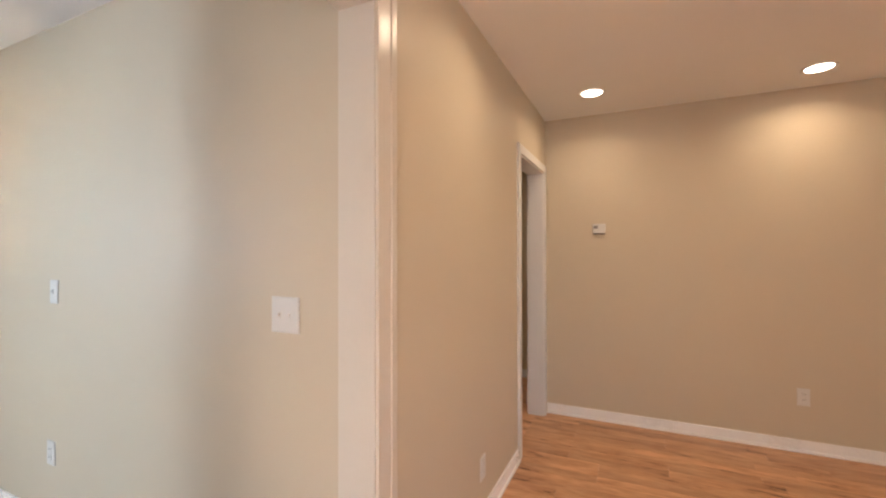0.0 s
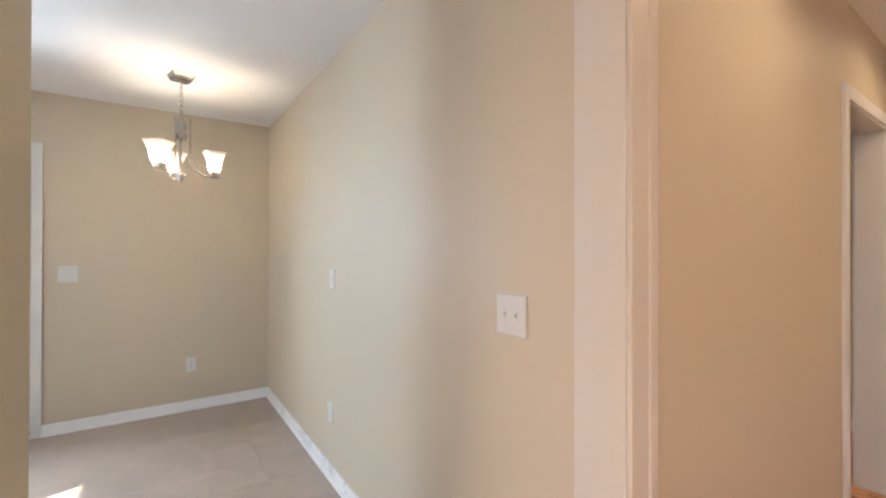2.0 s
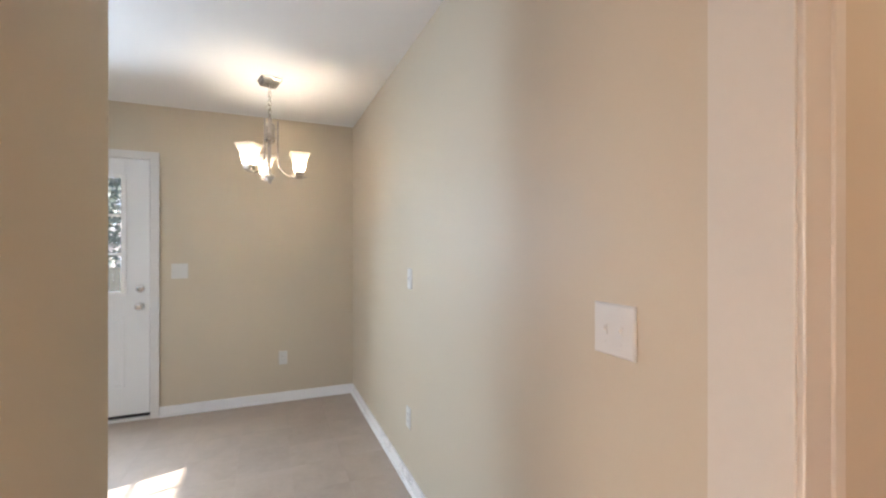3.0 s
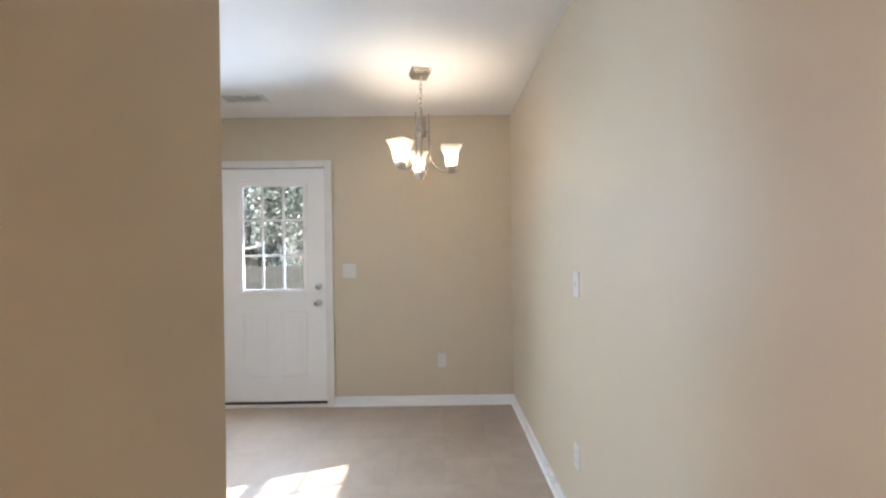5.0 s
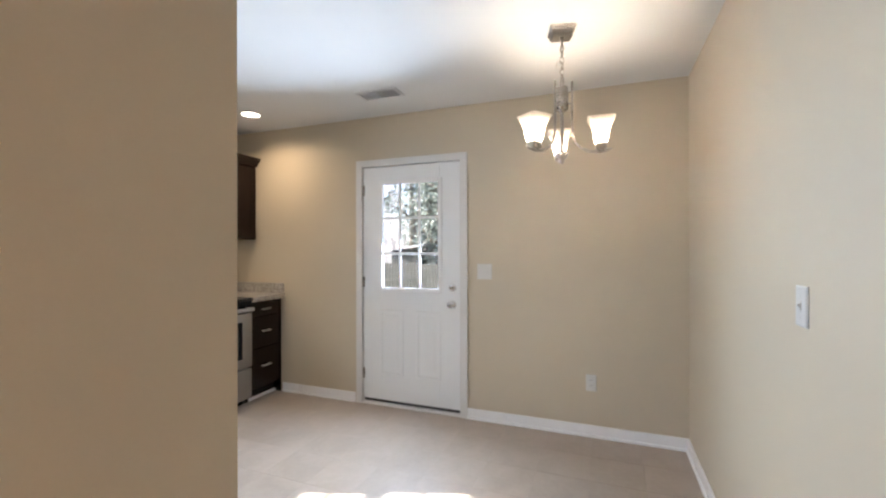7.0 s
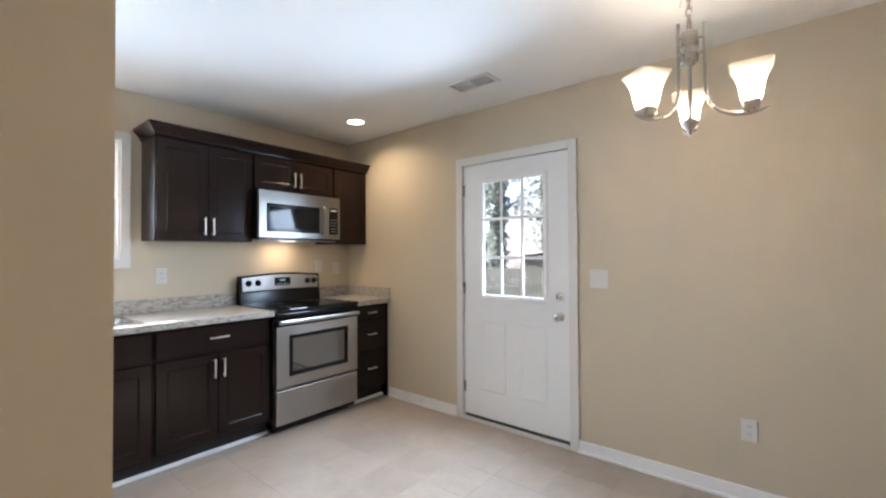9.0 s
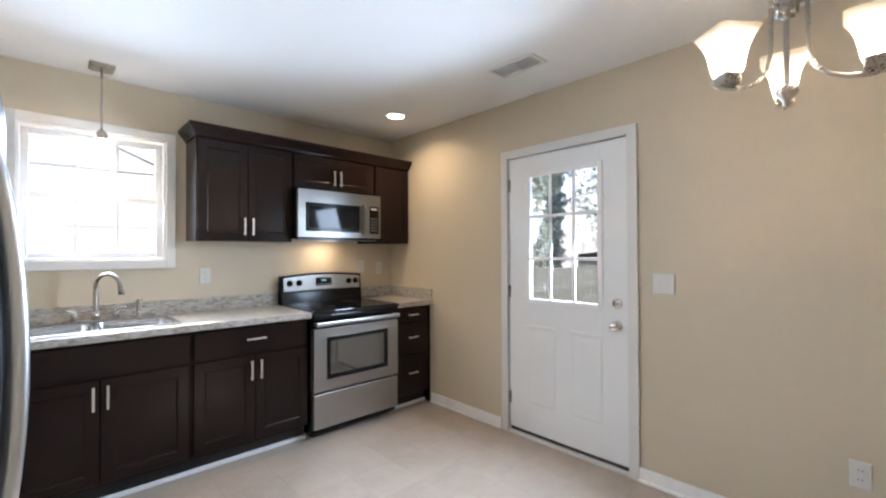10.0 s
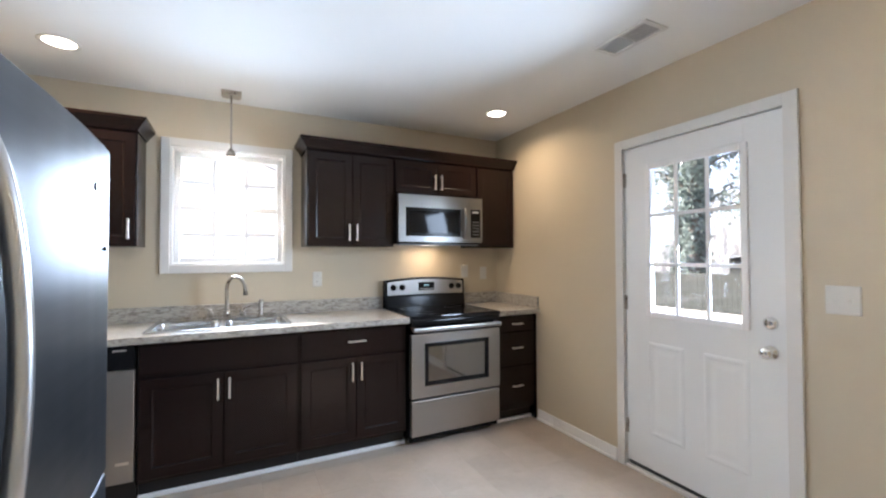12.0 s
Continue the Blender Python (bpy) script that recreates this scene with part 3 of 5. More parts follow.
def base_cabinet(name, x0, x1, label, doors=0, drawers=(), false_front=None, pulls=True, toe_left=False):
    c = thing(name, ((x0 + x1) / 2, W + 0.3, 0), label, "cabinet", "base cabinets under the worktop")
    bm = bmesh.new()
    box(bm, x0 + 0.0015, x1 - 0.0015, W + 0.003, CY - 0.020, 0.105, CT - 0.041, 0.001)
    part("body", bm, M_ESPRESSO, c)
    part("toe_kick", B(x0 + 0.0015, x1 - 0.0015, W + 0.05, CY - 0.075, 0.0, 0.104), M_TOE, c, "dark recessed toe kick")
    for z0, z1 in drawers:
        d = part("drawer_front", slab_front(x0 + 0.012, x1 - 0.012, z0, z1, CY), M_ESPRESSO, c)
        pull((x0 + x1) / 2, CY, (z0 + z1) / 2 + (0.012 if z1 - z0 > 0.2 else 0.004), 0.125 if x1 - x0 > 0.5 else 0.10, False, d)
    if false_front:
        part("false_drawer_front", slab_front(x0 + 0.012, x1 - 0.012, *false_front, CY), M_ESPRESSO, c)
    if doors:
        z0, z1 = 0.125, 0.680
        xm = (x0 + x1) / 2
        for a, b, px in ((x0 + 0.012, xm - 0.0015, xm - 0.030), (xm + 0.0015, x1 - 0.012, xm + 0.030)):
            d = part("door", panel_front(a, b, z0, z1, CY, 0.058), M_ESPRESSO, c)
            pull(px, CY, 0.585, 0.125, True, d)
    return c


def wall_cabinet(name, x0, x1, z0, z1, label, doors=2, handle_low=True, pull_x=None, depth=None):
    c = thing(name, ((x0 + x1) / 2, W + 0.16, z0), label, "cabinet", "wall cabinets")
    part("body", B(x0 + 0.001, x1 - 0.001, W + 0.003, UY - 0.020, z0, z1, 0.001), M_ESPRESSO, c)
    n = doors
    w = (x1 - x0 - 0.016) / n
    for i in range(n):
        a, b = x0 + 0.008 + i * w + 0.001, x0 + 0.008 + (i + 1) * w - 0.001
        d = part("door", panel_front(a, b, z0 + 0.006, z1 - 0.012, UY, 0.055, 0.005), M_ESPRESSO, c)
        if n == 2:
            px = b - 0.028 if i == 0 else a + 0.028
        else:
            px = pull_x
        pull(px, UY, z0 + 0.105, 0.125, True, d)
    return c


UZ0, UZ1 = 1.438, 2.146
wall_cabinet("wall_cabinet", 1.160, 1.826, UZ0, UZ1, "espresso two-door wall cabinet beside the window")
wall_cabinet("wall_cabinet", 0.402, 1.160, 1.866, UZ1, "low espresso two-door cabinet above the microwave")
wall_cabinet("wall_cabinet", 0.004, 0.402, UZ0, UZ1, "single-door espresso wall cabinet in the corner", 1, pull_x=0.372)
wall_cabinet("wall_cabinet", 2.828, 3.466, UZ0 - 0.01, UZ1 - 0.01, "espresso wall cabinet beside the fridge", 1, pull_x=2.868)


def crown(name, x0, x1, z, ends, label):
    """A crown moulding along the cabinet tops with mitred returns."""
    prof = [(0.0, 0.0), (0.006, 0.0), (0.010, 0.012), (0.022, 0.030), (0.040, 0.052), (0.050, 0.062), (0.052, 0.080), (0.0, 0.080)]
    bm = bmesh.new()
    rows = []
    for o, h in prof:
        xa = x0 - (o if ends[0] else 0)
        xb2 = x1 + (o if ends[1] else 0)
        rows.append([(xa, W + 0.003, z + h), (xa, UY + o, z + h), (xb2, UY + o, z + h), (xb2, W + 0.003, z + h)])
    skin(bm, rows, smooth=False)
    return solid(name, bm, M_ESPRESSO, label, "crown moulding", origin=((x0 + x1) / 2, W + 0.1, z))


crown("crown_moulding", 0.004, 1.826, UZ1, (False, True), "espresso crown moulding along the wall cabinets")
crown("crown_moulding", 2.828, 3.466, UZ1 - 0.01, (True, False), "espresso crown moulding on the cabinet beside the fridge")

base_cabinet("base_cabinet", 0.020, 0.402, "espresso three-drawer base cabinet in the corner", drawers=((0.745, 0.865), (0.465, 0.738), (0.125, 0.458)))
base_cabinet("base_cabinet", 1.172, 1.916, "espresso base cabinet with drawer over two doors", doors=2, drawers=((0.705, 0.865),))
base_cabinet("sink_cabinet", 1.916, 2.770, "espresso sink base cabinet with two panelled doors", doors=2, false_front=(0.705, 0.865))
solid("cabinet_filler", B(0.001, 0.019, CY - 0.6, CY - 0.003, 0, CT - 0.042), M_ESPRESSO, "narrow espresso filler strip against the wall", "cabinet filler", origin=(0.01, CY, 0))
for x0, x1 in ((0.020, 0.402), (1.172, 2.770)):
    solid("shoe_moulding", B(x0, x1, CY - 0.074, CY - 0.050, 0, 0.026, 0.006), M_BASE, "white shoe moulding below the base cabinets", "shoe moulding", "structure")

# dishwasher
dw = thing("dishwasher", (3.075, W + 0.3, 0), "stainless dishwasher with black control strip", "dishwasher")
part("tub", B(2.776, 3.376, W + 0.01, CY - 0.03, 0.10, CT - 0.042), M_TOE, dw)
part("door_panel", B(2.778, 3.374, CY - 0.03, CY + 0.004, 0.135, 0.745, 0.006), M_STEEL, dw, "brushed stainless door panel")
part("control_strip", B(2.778, 3.374, CY - 0.03, CY + 0.010, 0.748, CT - 0.045, 0.006), M_BLACK, dw, "gloss black control strip")
part("latch", B(2.815, 2.875, CY + 0.010, CY + 0.018, 0.850, 0.860, 0.002), M_PULL, dw)
part("toe_panel", B(2.778, 3.374, CY - 0.10, CY - 0.065, 0.005, 0.13), M_TOE, dw)
part("badge", B(2.80, 2.86, CY + 0.004, CY + 0.005, 0.235, 0.250), M_PULL, dw)
solid("cabinet_end_panel", B(3.380, 3.462, W + 0.003, CY, 0, CT - 0.042), M_ESPRESSO, "espresso end panel beside the dishwasher", "cabinet panel", origin=(3.42, CY, 0))

# ---- worktops ----
CF = W + 0.638
SINK = (1.955, 2.755, W + 0.105, W + 0.560)


def worktop(name, rows, splash, label):
    t = thing(name, (rows[0][0], W, CT - 0.04), label, "worktop")
    bm = bmesh.new()
    for r in rows:
        box(bm, *r, CT - 0.040, CT, 0.0)
    part("slab", bm, M_COUNTER, t)
    return t


wt = worktop("worktop", [(1.170, SINK[0] + 0.02, W + 0.002, CF), (SINK[1] - 0.02, 3.468, W + 0.002, CF), (SINK[0] + 0.02, SINK[1] - 0.02, W + 0.002, SINK[2] + 0.02), (SINK[0] + 0.02, SINK[1] - 0.02, SINK[3] - 0.02, CF)], None,
             "speckled beige laminate worktop round the sink")
part("front_edge", B(1.170, 3.468, CF, CF + 0.008, CT - 0.040, CT + 0.001, 0.004), M_COUNTER, wt)
part("backsplash", B(1.170, 3.468, W + 0.002, W + 0.022, CT, CT + 0.100, 0.004), M_COUNTER, wt)
wt2 = worktop("worktop", [(0.003, 0.408, W + 0.002, CF)], None, "short speckled laminate worktop in the corner")
part("front_edge", B(0.003, 0.408, CF, CF + 0.008, CT - 0.040, CT + 0.001, 0.004), M_COUNTER, wt2)
part("backsplash", B(0.003, 0.408, W + 0.002, W + 0.022, CT, CT + 0.100, 0.004), M_COUNTER, wt2)
part("side_splash", B(0.003, 0.022, W + 0.022, CF - 0.004, CT, CT + 0.098, 0.004), M_COUNTER, wt2)

# sink
sink = thing("sink", ((SINK[0] + SINK[1]) / 2, W + 0.3, CT), "double-bowl stainless drop-in sink", "sink")
xm = (SINK[0] + SINK[1]) / 2
BY0, BY1 = SINK[2] + 0.085, SINK[3] - 0.030
bm = bmesh.new()
for r in ((SINK[0], SINK[1], SINK[2], BY0), (SINK[0], SINK[1], BY1, SINK[3]), (SINK[0], SINK[0] + 0.032, BY0, BY1), (SINK[1] - 0.032, SINK[1], BY0, BY1), (xm - 0.016, xm + 0.016, BY0, BY1)):
    box(bm, *r, CT + 0.001, CT + 0.009, 0.003)
part("rim", bm, M_SINK, sink)
for a, b in ((SINK[0] + 0.030, xm - 0.014), (xm + 0.014, SINK[1] - 0.030)):
    cx, cy = (a + b) / 2, (BY0 + BY1) / 2
    hw, hd = (b - a) / 2, (BY1 - BY0) / 2 + 0.002
    bm = bmesh.new()
    rows = []
    for f, z in ((1.0, CT + 0.004), (0.985, CT - 0.02), (0.95, CT - 0.15), (0.90, CT - 0.175), (0.6, CT - 0.180), (0.12, CT - 0.185)):
        rows.append([(cx + px * hw * f, cy + py * hd * f, z) for px, py, _ in sq((0, 0), 1, 0, 6, 0.3)])
    skin(bm, rows, cap0=False, cap1=True)
    part("bowl", bm, M_SINK, sink)
    bm = bmesh.new()
    lathe(bm, (cx, cy, CT - 0.1845), (0, 0, 1), [(0, 0.0), (0, 0.045), (0.004, 0.042), (0.002, 0.03), (0.001, 0.0)], 20)
    part("drain", bm, M_CHROME, sink)

# faucet with two lever handles and a side spray
fx, fy, fz = 2.335, SINK[2] + 0.040, CT + 0.009
fa = thing("faucet", (fx, fy, fz), "brushed nickel gooseneck faucet with two levers", "faucet")
bm = bmesh.new()
box(bm, fx - 0.125, fx + 0.125, fy - 0.026, fy + 0.026, fz, fz + 0.014, 0.006)
part("base_plate", bm, M_NICKEL, fa)
bm = bmesh.new()
dirx, diry = -0.72, 0.69
pts = [(fx, fy, fz + 0.01), (fx, fy, fz + 0.08), (fx, fy, fz + 0.19)]
pts += [(fx + dirx * (0.075 - 0.075 * math.cos(a)), fy + diry * (0.075 - 0.075 * math.cos(a)), fz + 0.215 + 0.075 * math.sin(a)) for a in [math.pi * i / 12 for i in range(0, 12)]]
pts += [(fx + dirx * 0.155, fy + diry * 0.155, fz + 0.20), (fx + dirx * 0.160, fy + diry * 0.160, fz + 0.165)]
rad = [0.016, 0.014, 0.0115] + [0.0115] * 12 + [0.014, 0.017]
tube(bm, pts, rad, 14)
lathe(bm, (fx, fy, fz + 0.012), (0, 0, 1), [(0, 0.026), (0.03, 0.020), (0.05, 0.017)], 18)
part("spout", bm, M_NICKEL, fa)
for s in (-1, 1):
    bm = bmesh.new()
    hx = fx + s * 0.10
    lathe(bm, (hx, fy, fz + 0.012), (0, 0, 1), [(0, 0.022), (0.03, 0.016), (0.05, 0.013), (0.058, 0.009), (0.058, 0)], 16)
    tube(bm, [(hx, fy, fz + 0.055), (hx + s * 0.02, fy + 0.012, fz + 0.074), (hx + s * 0.05, fy + 0.02, fz + 0.082)], [0.007, 0.006, 0.005], 8)
    part("lever", bm, M_NICKEL, fa)
sp = thing("side_spray", (fx - 0.215, fy, fz), "brushed nickel side spray beside the faucet", "spray")
bm = bmesh.new()
lathe(bm, (fx - 0.215, fy, fz), (0, 0, 1), [(0, 0.022), (0.012, 0.020), (0.02, 0.012), (0.06, 0.014), (0.095, 0.017), (0.115, 0.015), (0.118, 0)], 16)
tube(bm, [(fx - 0.215, fy, fz + 0.10), (fx - 0.217, fy + 0.02, fz + 0.118), (fx - 0.22, fy + 0.04, fz + 0.118)], [0.012, 0.013, 0.012], 10)
part("spray_head", bm, M_NICKEL, sp)

# ---- range ----
RX0, RX1, RF = 0.411, 1.165, W + 0.655
rg = thing("range", ((RX0 + RX1) / 2, W + 0.33, 0), "freestanding stainless electric range with black cooktop", "range")
part("body", B(RX0, RX1, W + 0.03, RF - 0.045, 0.03, 0.895, 0.003), M_BLACK, rg, "black enamel range body")
for x in (RX0 + 0.04, RX1 - 0.04):
    for y in (W + 0.08, RF - 0.12):
        bm = bmesh.new()
        lathe(bm, (x, y, 0), (0, 0, 1), [(0, 0.0), (0, 0.018), (0.008, 0.018), (0.012, 0.008), (0.032, 0.008), (0.032, 0)], 10)
        part("foot", bm, M_TOE, rg)
part("storage_drawer", B(RX0 + 0.004, RX1 - 0.004, RF - 0.045, RF, 0.075, 0.330, 0.008), M_STEEL, rg, "brushed stainless storage drawer")
od = part("oven_door", bmesh.new(), M_STEEL, rg, "brushed stainless oven door with window")
bm = bmesh.new()
ox0, ox1, oz0, oz1 = RX0 + 0.004, RX1 - 0.004, 0.345, 0.800
wx0, wx1, wz0, wz1 = RX0 + 0.105, RX1 - 0.105, 0.425, 0.735
for r in ((ox0, wx0, oz0, oz1), (wx1, ox1, oz0, oz1), (wx0, wx1, wz1, oz1), (wx0, wx1, oz0, wz0)):
    box(bm, r[0], r[1], RF - 0.045, RF, r[2], r[3], 0.0)
od.data = finish(bm, "oven_door", M_STEEL, ORIGIN[rg])
bm = bmesh.new()
fw = 0.030
for r in ((wx0, wx0 + fw, wz0, wz1), (wx1 - fw, wx1, wz0, wz1), (wx0 + fw, wx1 - fw, wz1 - fw, wz1), (wx0 + fw, wx1 - fw, wz0, wz0 + fw)):
    box(bm, r[0], r[1], RF - 0.03, RF + 0.003, r[2], r[3], 0.003)
part("window_border", bm, M_BLACK, od, "gloss black window border")
part("oven_window", B(wx0 + fw, wx1 - fw, RF - 0.012, RF - 0.006, wz0 + fw, wz1 - fw), M_OVENGLASS, od, "smoked oven glass")
bm = bmesh.new()
box(bm, RX0 + 0.004, RX1 - 0.004, RF - 0.02, RF + 0.004, 0.806, 0.812, 0.001)
part("door_gap", bm, M_BLACK, rg)
bm = bmesh.new()
box(bm, RX0 + 0.006, RX1 - 0.006, RF + 0.014, RF + 0.040, 0.818, 0.852, 0.010)
for x in (RX0 + 0.03, RX1 - 0.03):
    box(bm, x - 0.014, x + 0.014, RF - 0.03, RF + 0.016, 0.822, 0.848, 0.003)
part("oven_handle", bm, M_STEEL, rg, "wide stainless oven handle")
part("front_strip", B(RX0, RX1, RF - 0.045, RF + 0.004, 0.862, 0.900, 0.008), M_BLACK, rg)
part("cooktop", B(RX0 - 0.003, RX1 + 0.003, W + 0.085, RF + 0.008, 0.900, 0.932, 0.008), M_BLACKGLASS, rg, "black ceramic glass cooktop")
for cx, cy, r in ((0.60, W + 0.22, 0.075), (0.98, W + 0.22, 0.095), (0.60, W + 0.49, 0.095), (0.98, W + 0.49, 0.075)):
    bm = bmesh.new()
    rows = [circle((cx, cy, 0.9325), (0, 0, 1), r, 40), circle((cx, cy, 0.9330), (0, 0, 1), r - 0.0015, 40)]
    skin(bm, rows, cap0=False, cap1=False)
    part("burner_ring", bm, M_GREY, rg)
bm = bmesh.new()
kb = 14
top = [1.160 + 0.022 * math.sin(math.pi * i / kb) for i in range(kb + 1)]
rows = []
for i in range(kb + 1):
    x = RX0 + 0.002 + (RX1 - RX0 - 0.004) * i / kb
    rows.append([(x, W + 0.02, 0.90), (x, W + 0.105, 0.90), (x, W + 0.085, 1.02), (x, W + 0.075, top[i]), (x, W + 0.02, top[i])])
skin(bm, rows, smooth=False)
bg = part("backguard", bm, M_BLACK, rg, "gloss black backguard")
bm = bmesh.new()
rows = []
for i in range(kb + 1):
    x = RX0 + 0.020 + (RX1 - RX0 - 0.040) * i / kb
    za, zb = 1.035 + 0.004 * math.sin(math.pi * i / kb), top[i] - 0.016
    rows.append([(x, W + 0.06, za), (x, W + 0.091, za), (x, W + 0.083, zb), (x, W + 0.06, zb)])
skin(bm, rows, smooth=False)
part("control_panel", bm, M_STEEL, bg, "stainless control panel")
for x in (0.475, 0.545, 1.015, 1.095):
    bm = bmesh.new()
    lathe(bm, (x, W + 0.086, 1.100), (0, 1, 0.10), [(0, 0.0), (0, 0.026), (0.006, 0.026), (0.008, 0.020), (0.026, 0.018), (0.028, 0.014), (0.028, 0)], 20)
    box(bm, x - 0.003, x + 0.003, W + 0.108, W + 0.118, 1.086, 1.118, 0.001)
    part("control_knob", bm, M_BLACK, rg, "black control knob")
dp = part("display", B(0.715, 0.865, W + 0.080, W + 0.092, 1.070, 1.140, 0.003), M_BLACK, rg, "black clock display")
for i in range(4):
    part("digit", B(0.770 + i * 0.012, 0.777 + i * 0.012, W + 0.092, W + 0.0925, 1.108, 1.122), M_DISPLAY, dp)
for i in range(7):
    part("key_mark", B(0.725 + i * 0.019, 0.738 + i * 0.019, W + 0.092, W + 0.0925, 1.080, 1.085), M_PRINT, dp)

# ---- microwave ----
MX0, MX1, MZ0, MZ1, MF = 0.410, 1.164, 1.462, 1.848, W + 0.400
mw = thing("microwave", ((MX0 + MX1) / 2, W + 0.2, MZ0), "stainless over-the-range microwave hung below a cabinet", "microwave")
part("housing", B(MX0, MX1, W + 0.003, MF - 0.032, MZ0, MZ1 + 0.010, 0.004), M_BLACK, mw, "black microwave housing")
dm = part("door", bmesh.new(), M_MICROSTEEL, mw, "stainless microwave door")
bm = bmesh.new()
kx = MX0 + 0.135
vx0, vx1, vz0, vz1 = kx + 0.075, MX1 - 0.060, MZ0 + 0.060, MZ1 - 0.100
for r in ((kx, vx0, MZ0 + 0.015, MZ1), (vx1, MX1, MZ0 + 0.015, MZ1), (vx0, vx1, vz1, MZ1), (vx0, vx1, MZ0 + 0.015, vz0)):
    box(bm, r[0], r[1], MF - 0.030, MF, r[2], r[3], 0.0)
dm.data = finish(bm, "microwave_door", M_MICROSTEEL, ORIGIN[mw])
bm = bmesh.new()
for r in ((vx0, vx0 + 0.03, vz0, vz1), (vx1 - 0.03, vx1, vz0, vz1), (vx0 + 0.03, vx1 - 0.03, vz1 - 0.03, vz1), (vx0 + 0.03, vx1 - 0.03, vz0, vz0 + 0.03)):
    box(bm, r[0], r[1], MF - 0.02, MF + 0.002, r[2], r[3], 0.002)
part("window_border", bm, M_BLACK, dm, "gloss black window border")
part("door_window", B(vx0 + 0.03, vx1 - 0.03, MF - 0.010, MF - 0.004, vz0 + 0.03, vz1 - 0.03), M_MICROGLASS, dm, "dark reflective window")
bm = bmesh.new()
for r in ((MX0, MX0 + 0.018, MZ0 + 0.015, MZ1), (kx - 0.022, kx - 0.002, MZ0 + 0.015, MZ1), (MX0 + 0.018, kx - 0.022, MZ1 - 0.095, MZ1), (MX0 + 0.018, kx - 0.022, MZ0 + 0.015, MZ0 + 0.055)):
    box(bm, r[0], r[1], MF - 0.030, MF, r[2], r[3], 0.0)
part("control_frame", bm, M_MICROSTEEL, mw)
kp = part("keypad", B(MX0 + 0.018, kx - 0.022, MF - 0.025, MF - 0.002, MZ0 + 0.055, MZ1 - 0.095), M_BLACK, mw, "black keypad")
part("clock", B(MX0 + 0.035, kx - 0.040, MF - 0.002, MF - 0.001, MZ1 - 0.125, MZ1 - 0.110), M_PRINT, kp)
for i in range(5):
    for j in range(3):
        x = MX0 + 0.034 + j * 0.022
        z = MZ0 + 0.075 + i * 0.026
        part("key", B(x, x + 0.014, MF - 0.002, MF - 0.0005, z, z + 0.012), M_GREY, kp)
bm = bmesh.new()
hp = [(kx + 0.040, MF - 0.002, MZ0 + 0.055)] + [(kx + 0.040, MF + 0.012 + 0.035 * math.sin(math.pi * i / 10), MZ0 + 0.055 + (vz1 - vz0 + 0.01) * i / 10) for i in range(11)] + [(kx + 0.040, MF - 0.002, vz1 + 0.005)]
tube(bm, hp, 0.013, 10)
part("handle", bm, M_MICROSTEEL, dm, "bowed stainless handle")
part("grille", B(MX0 + 0.02, MX1 - 0.02, MF - 0.10, MF - 0.034, MZ0 - 0.010, MZ0 + 0.002), M_GREY, mw)
part("bottom_lamp", B(0.72, 0.86, W + 0.14, W + 0.20, MZ0 - 0.006, MZ0 + 0.001), M_BULB, mw, "lit warm cooktop lamp")
lamp_area("cooktop_lamp", 0.79, W + 0.17, MZ0 - 0.008, 0.12, 0.05, 0.30, WARM, (0.79, W + 0.17, 0))

# ---- fridge ----
FX, FY0, FY1, FT = 2.624, -2.158, -1.270, 1.678
fr = thing("fridge", (3.0, (FY0 + FY1) / 2, 0), "stainless bottom-freezer fridge standing behind the partition", "fridge")
part("cabinet", B(FX + 0.075, 3.440, FY0, FY1, 0.03, FT - 0.008, 0.006), M_GREY, fr, "dark grey fridge cabinet")
part("kick_grille", B(FX + 0.06, FX + 0.075, FY0 + 0.02, FY1 - 0.02, 0.02, 0.09), M_TOE, fr)


def fridge_door(z0, z1, name, label):
    """A slightly bowed door skin with rounded edges."""
    bm = bmesh.new()
    k = 60
    rows = []
    for i in range(k + 1):
        u = i / k
        y = FY0 + (FY1 - FY0) * u
        edge = min(u, 1 - u) * (FY1 - FY0)
        r = 0.020
        rnd = (r - math.sqrt(max(0, r * r - (r - min(edge, r)) ** 2)))
        bow = 0.014 * (1 - (2 * u - 1) ** 2) + 0.0004 * math.sin(23 * u + 0.8) + 0.00015 * math.sin(51 * u)
        xf = FX + rnd + 0.010 - bow
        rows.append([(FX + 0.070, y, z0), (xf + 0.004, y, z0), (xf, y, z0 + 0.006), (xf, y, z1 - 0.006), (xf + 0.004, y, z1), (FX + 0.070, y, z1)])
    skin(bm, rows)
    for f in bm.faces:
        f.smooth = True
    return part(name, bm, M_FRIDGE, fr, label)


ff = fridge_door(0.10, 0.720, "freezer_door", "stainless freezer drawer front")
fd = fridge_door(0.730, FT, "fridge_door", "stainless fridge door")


def fridge_handle(z0, z1, parent):
    bm = bmesh.new()
    y = -1.422
    pts = [(2.647 - 0.064 * math.sin(math.pi * i / 30) ** 0.5, y, z0 + (z1 - z0) * i / 30) for i in range(31)]
    tube(bm, pts, 0.0155, 14)
    return part("handle", bm, M_HANDLE, parent, "curved satin door handle")


fridge_handle(0.80, 1.56, fd)
bm = bmesh.new()
box(bm, FX + 0.02, FX + 0.10, FY0 + 0.01, FY0 + 0.07, FT - 0.002, FT + 0.016, 0.006)
part("hinge_cover", bm, M_GREY, fr)
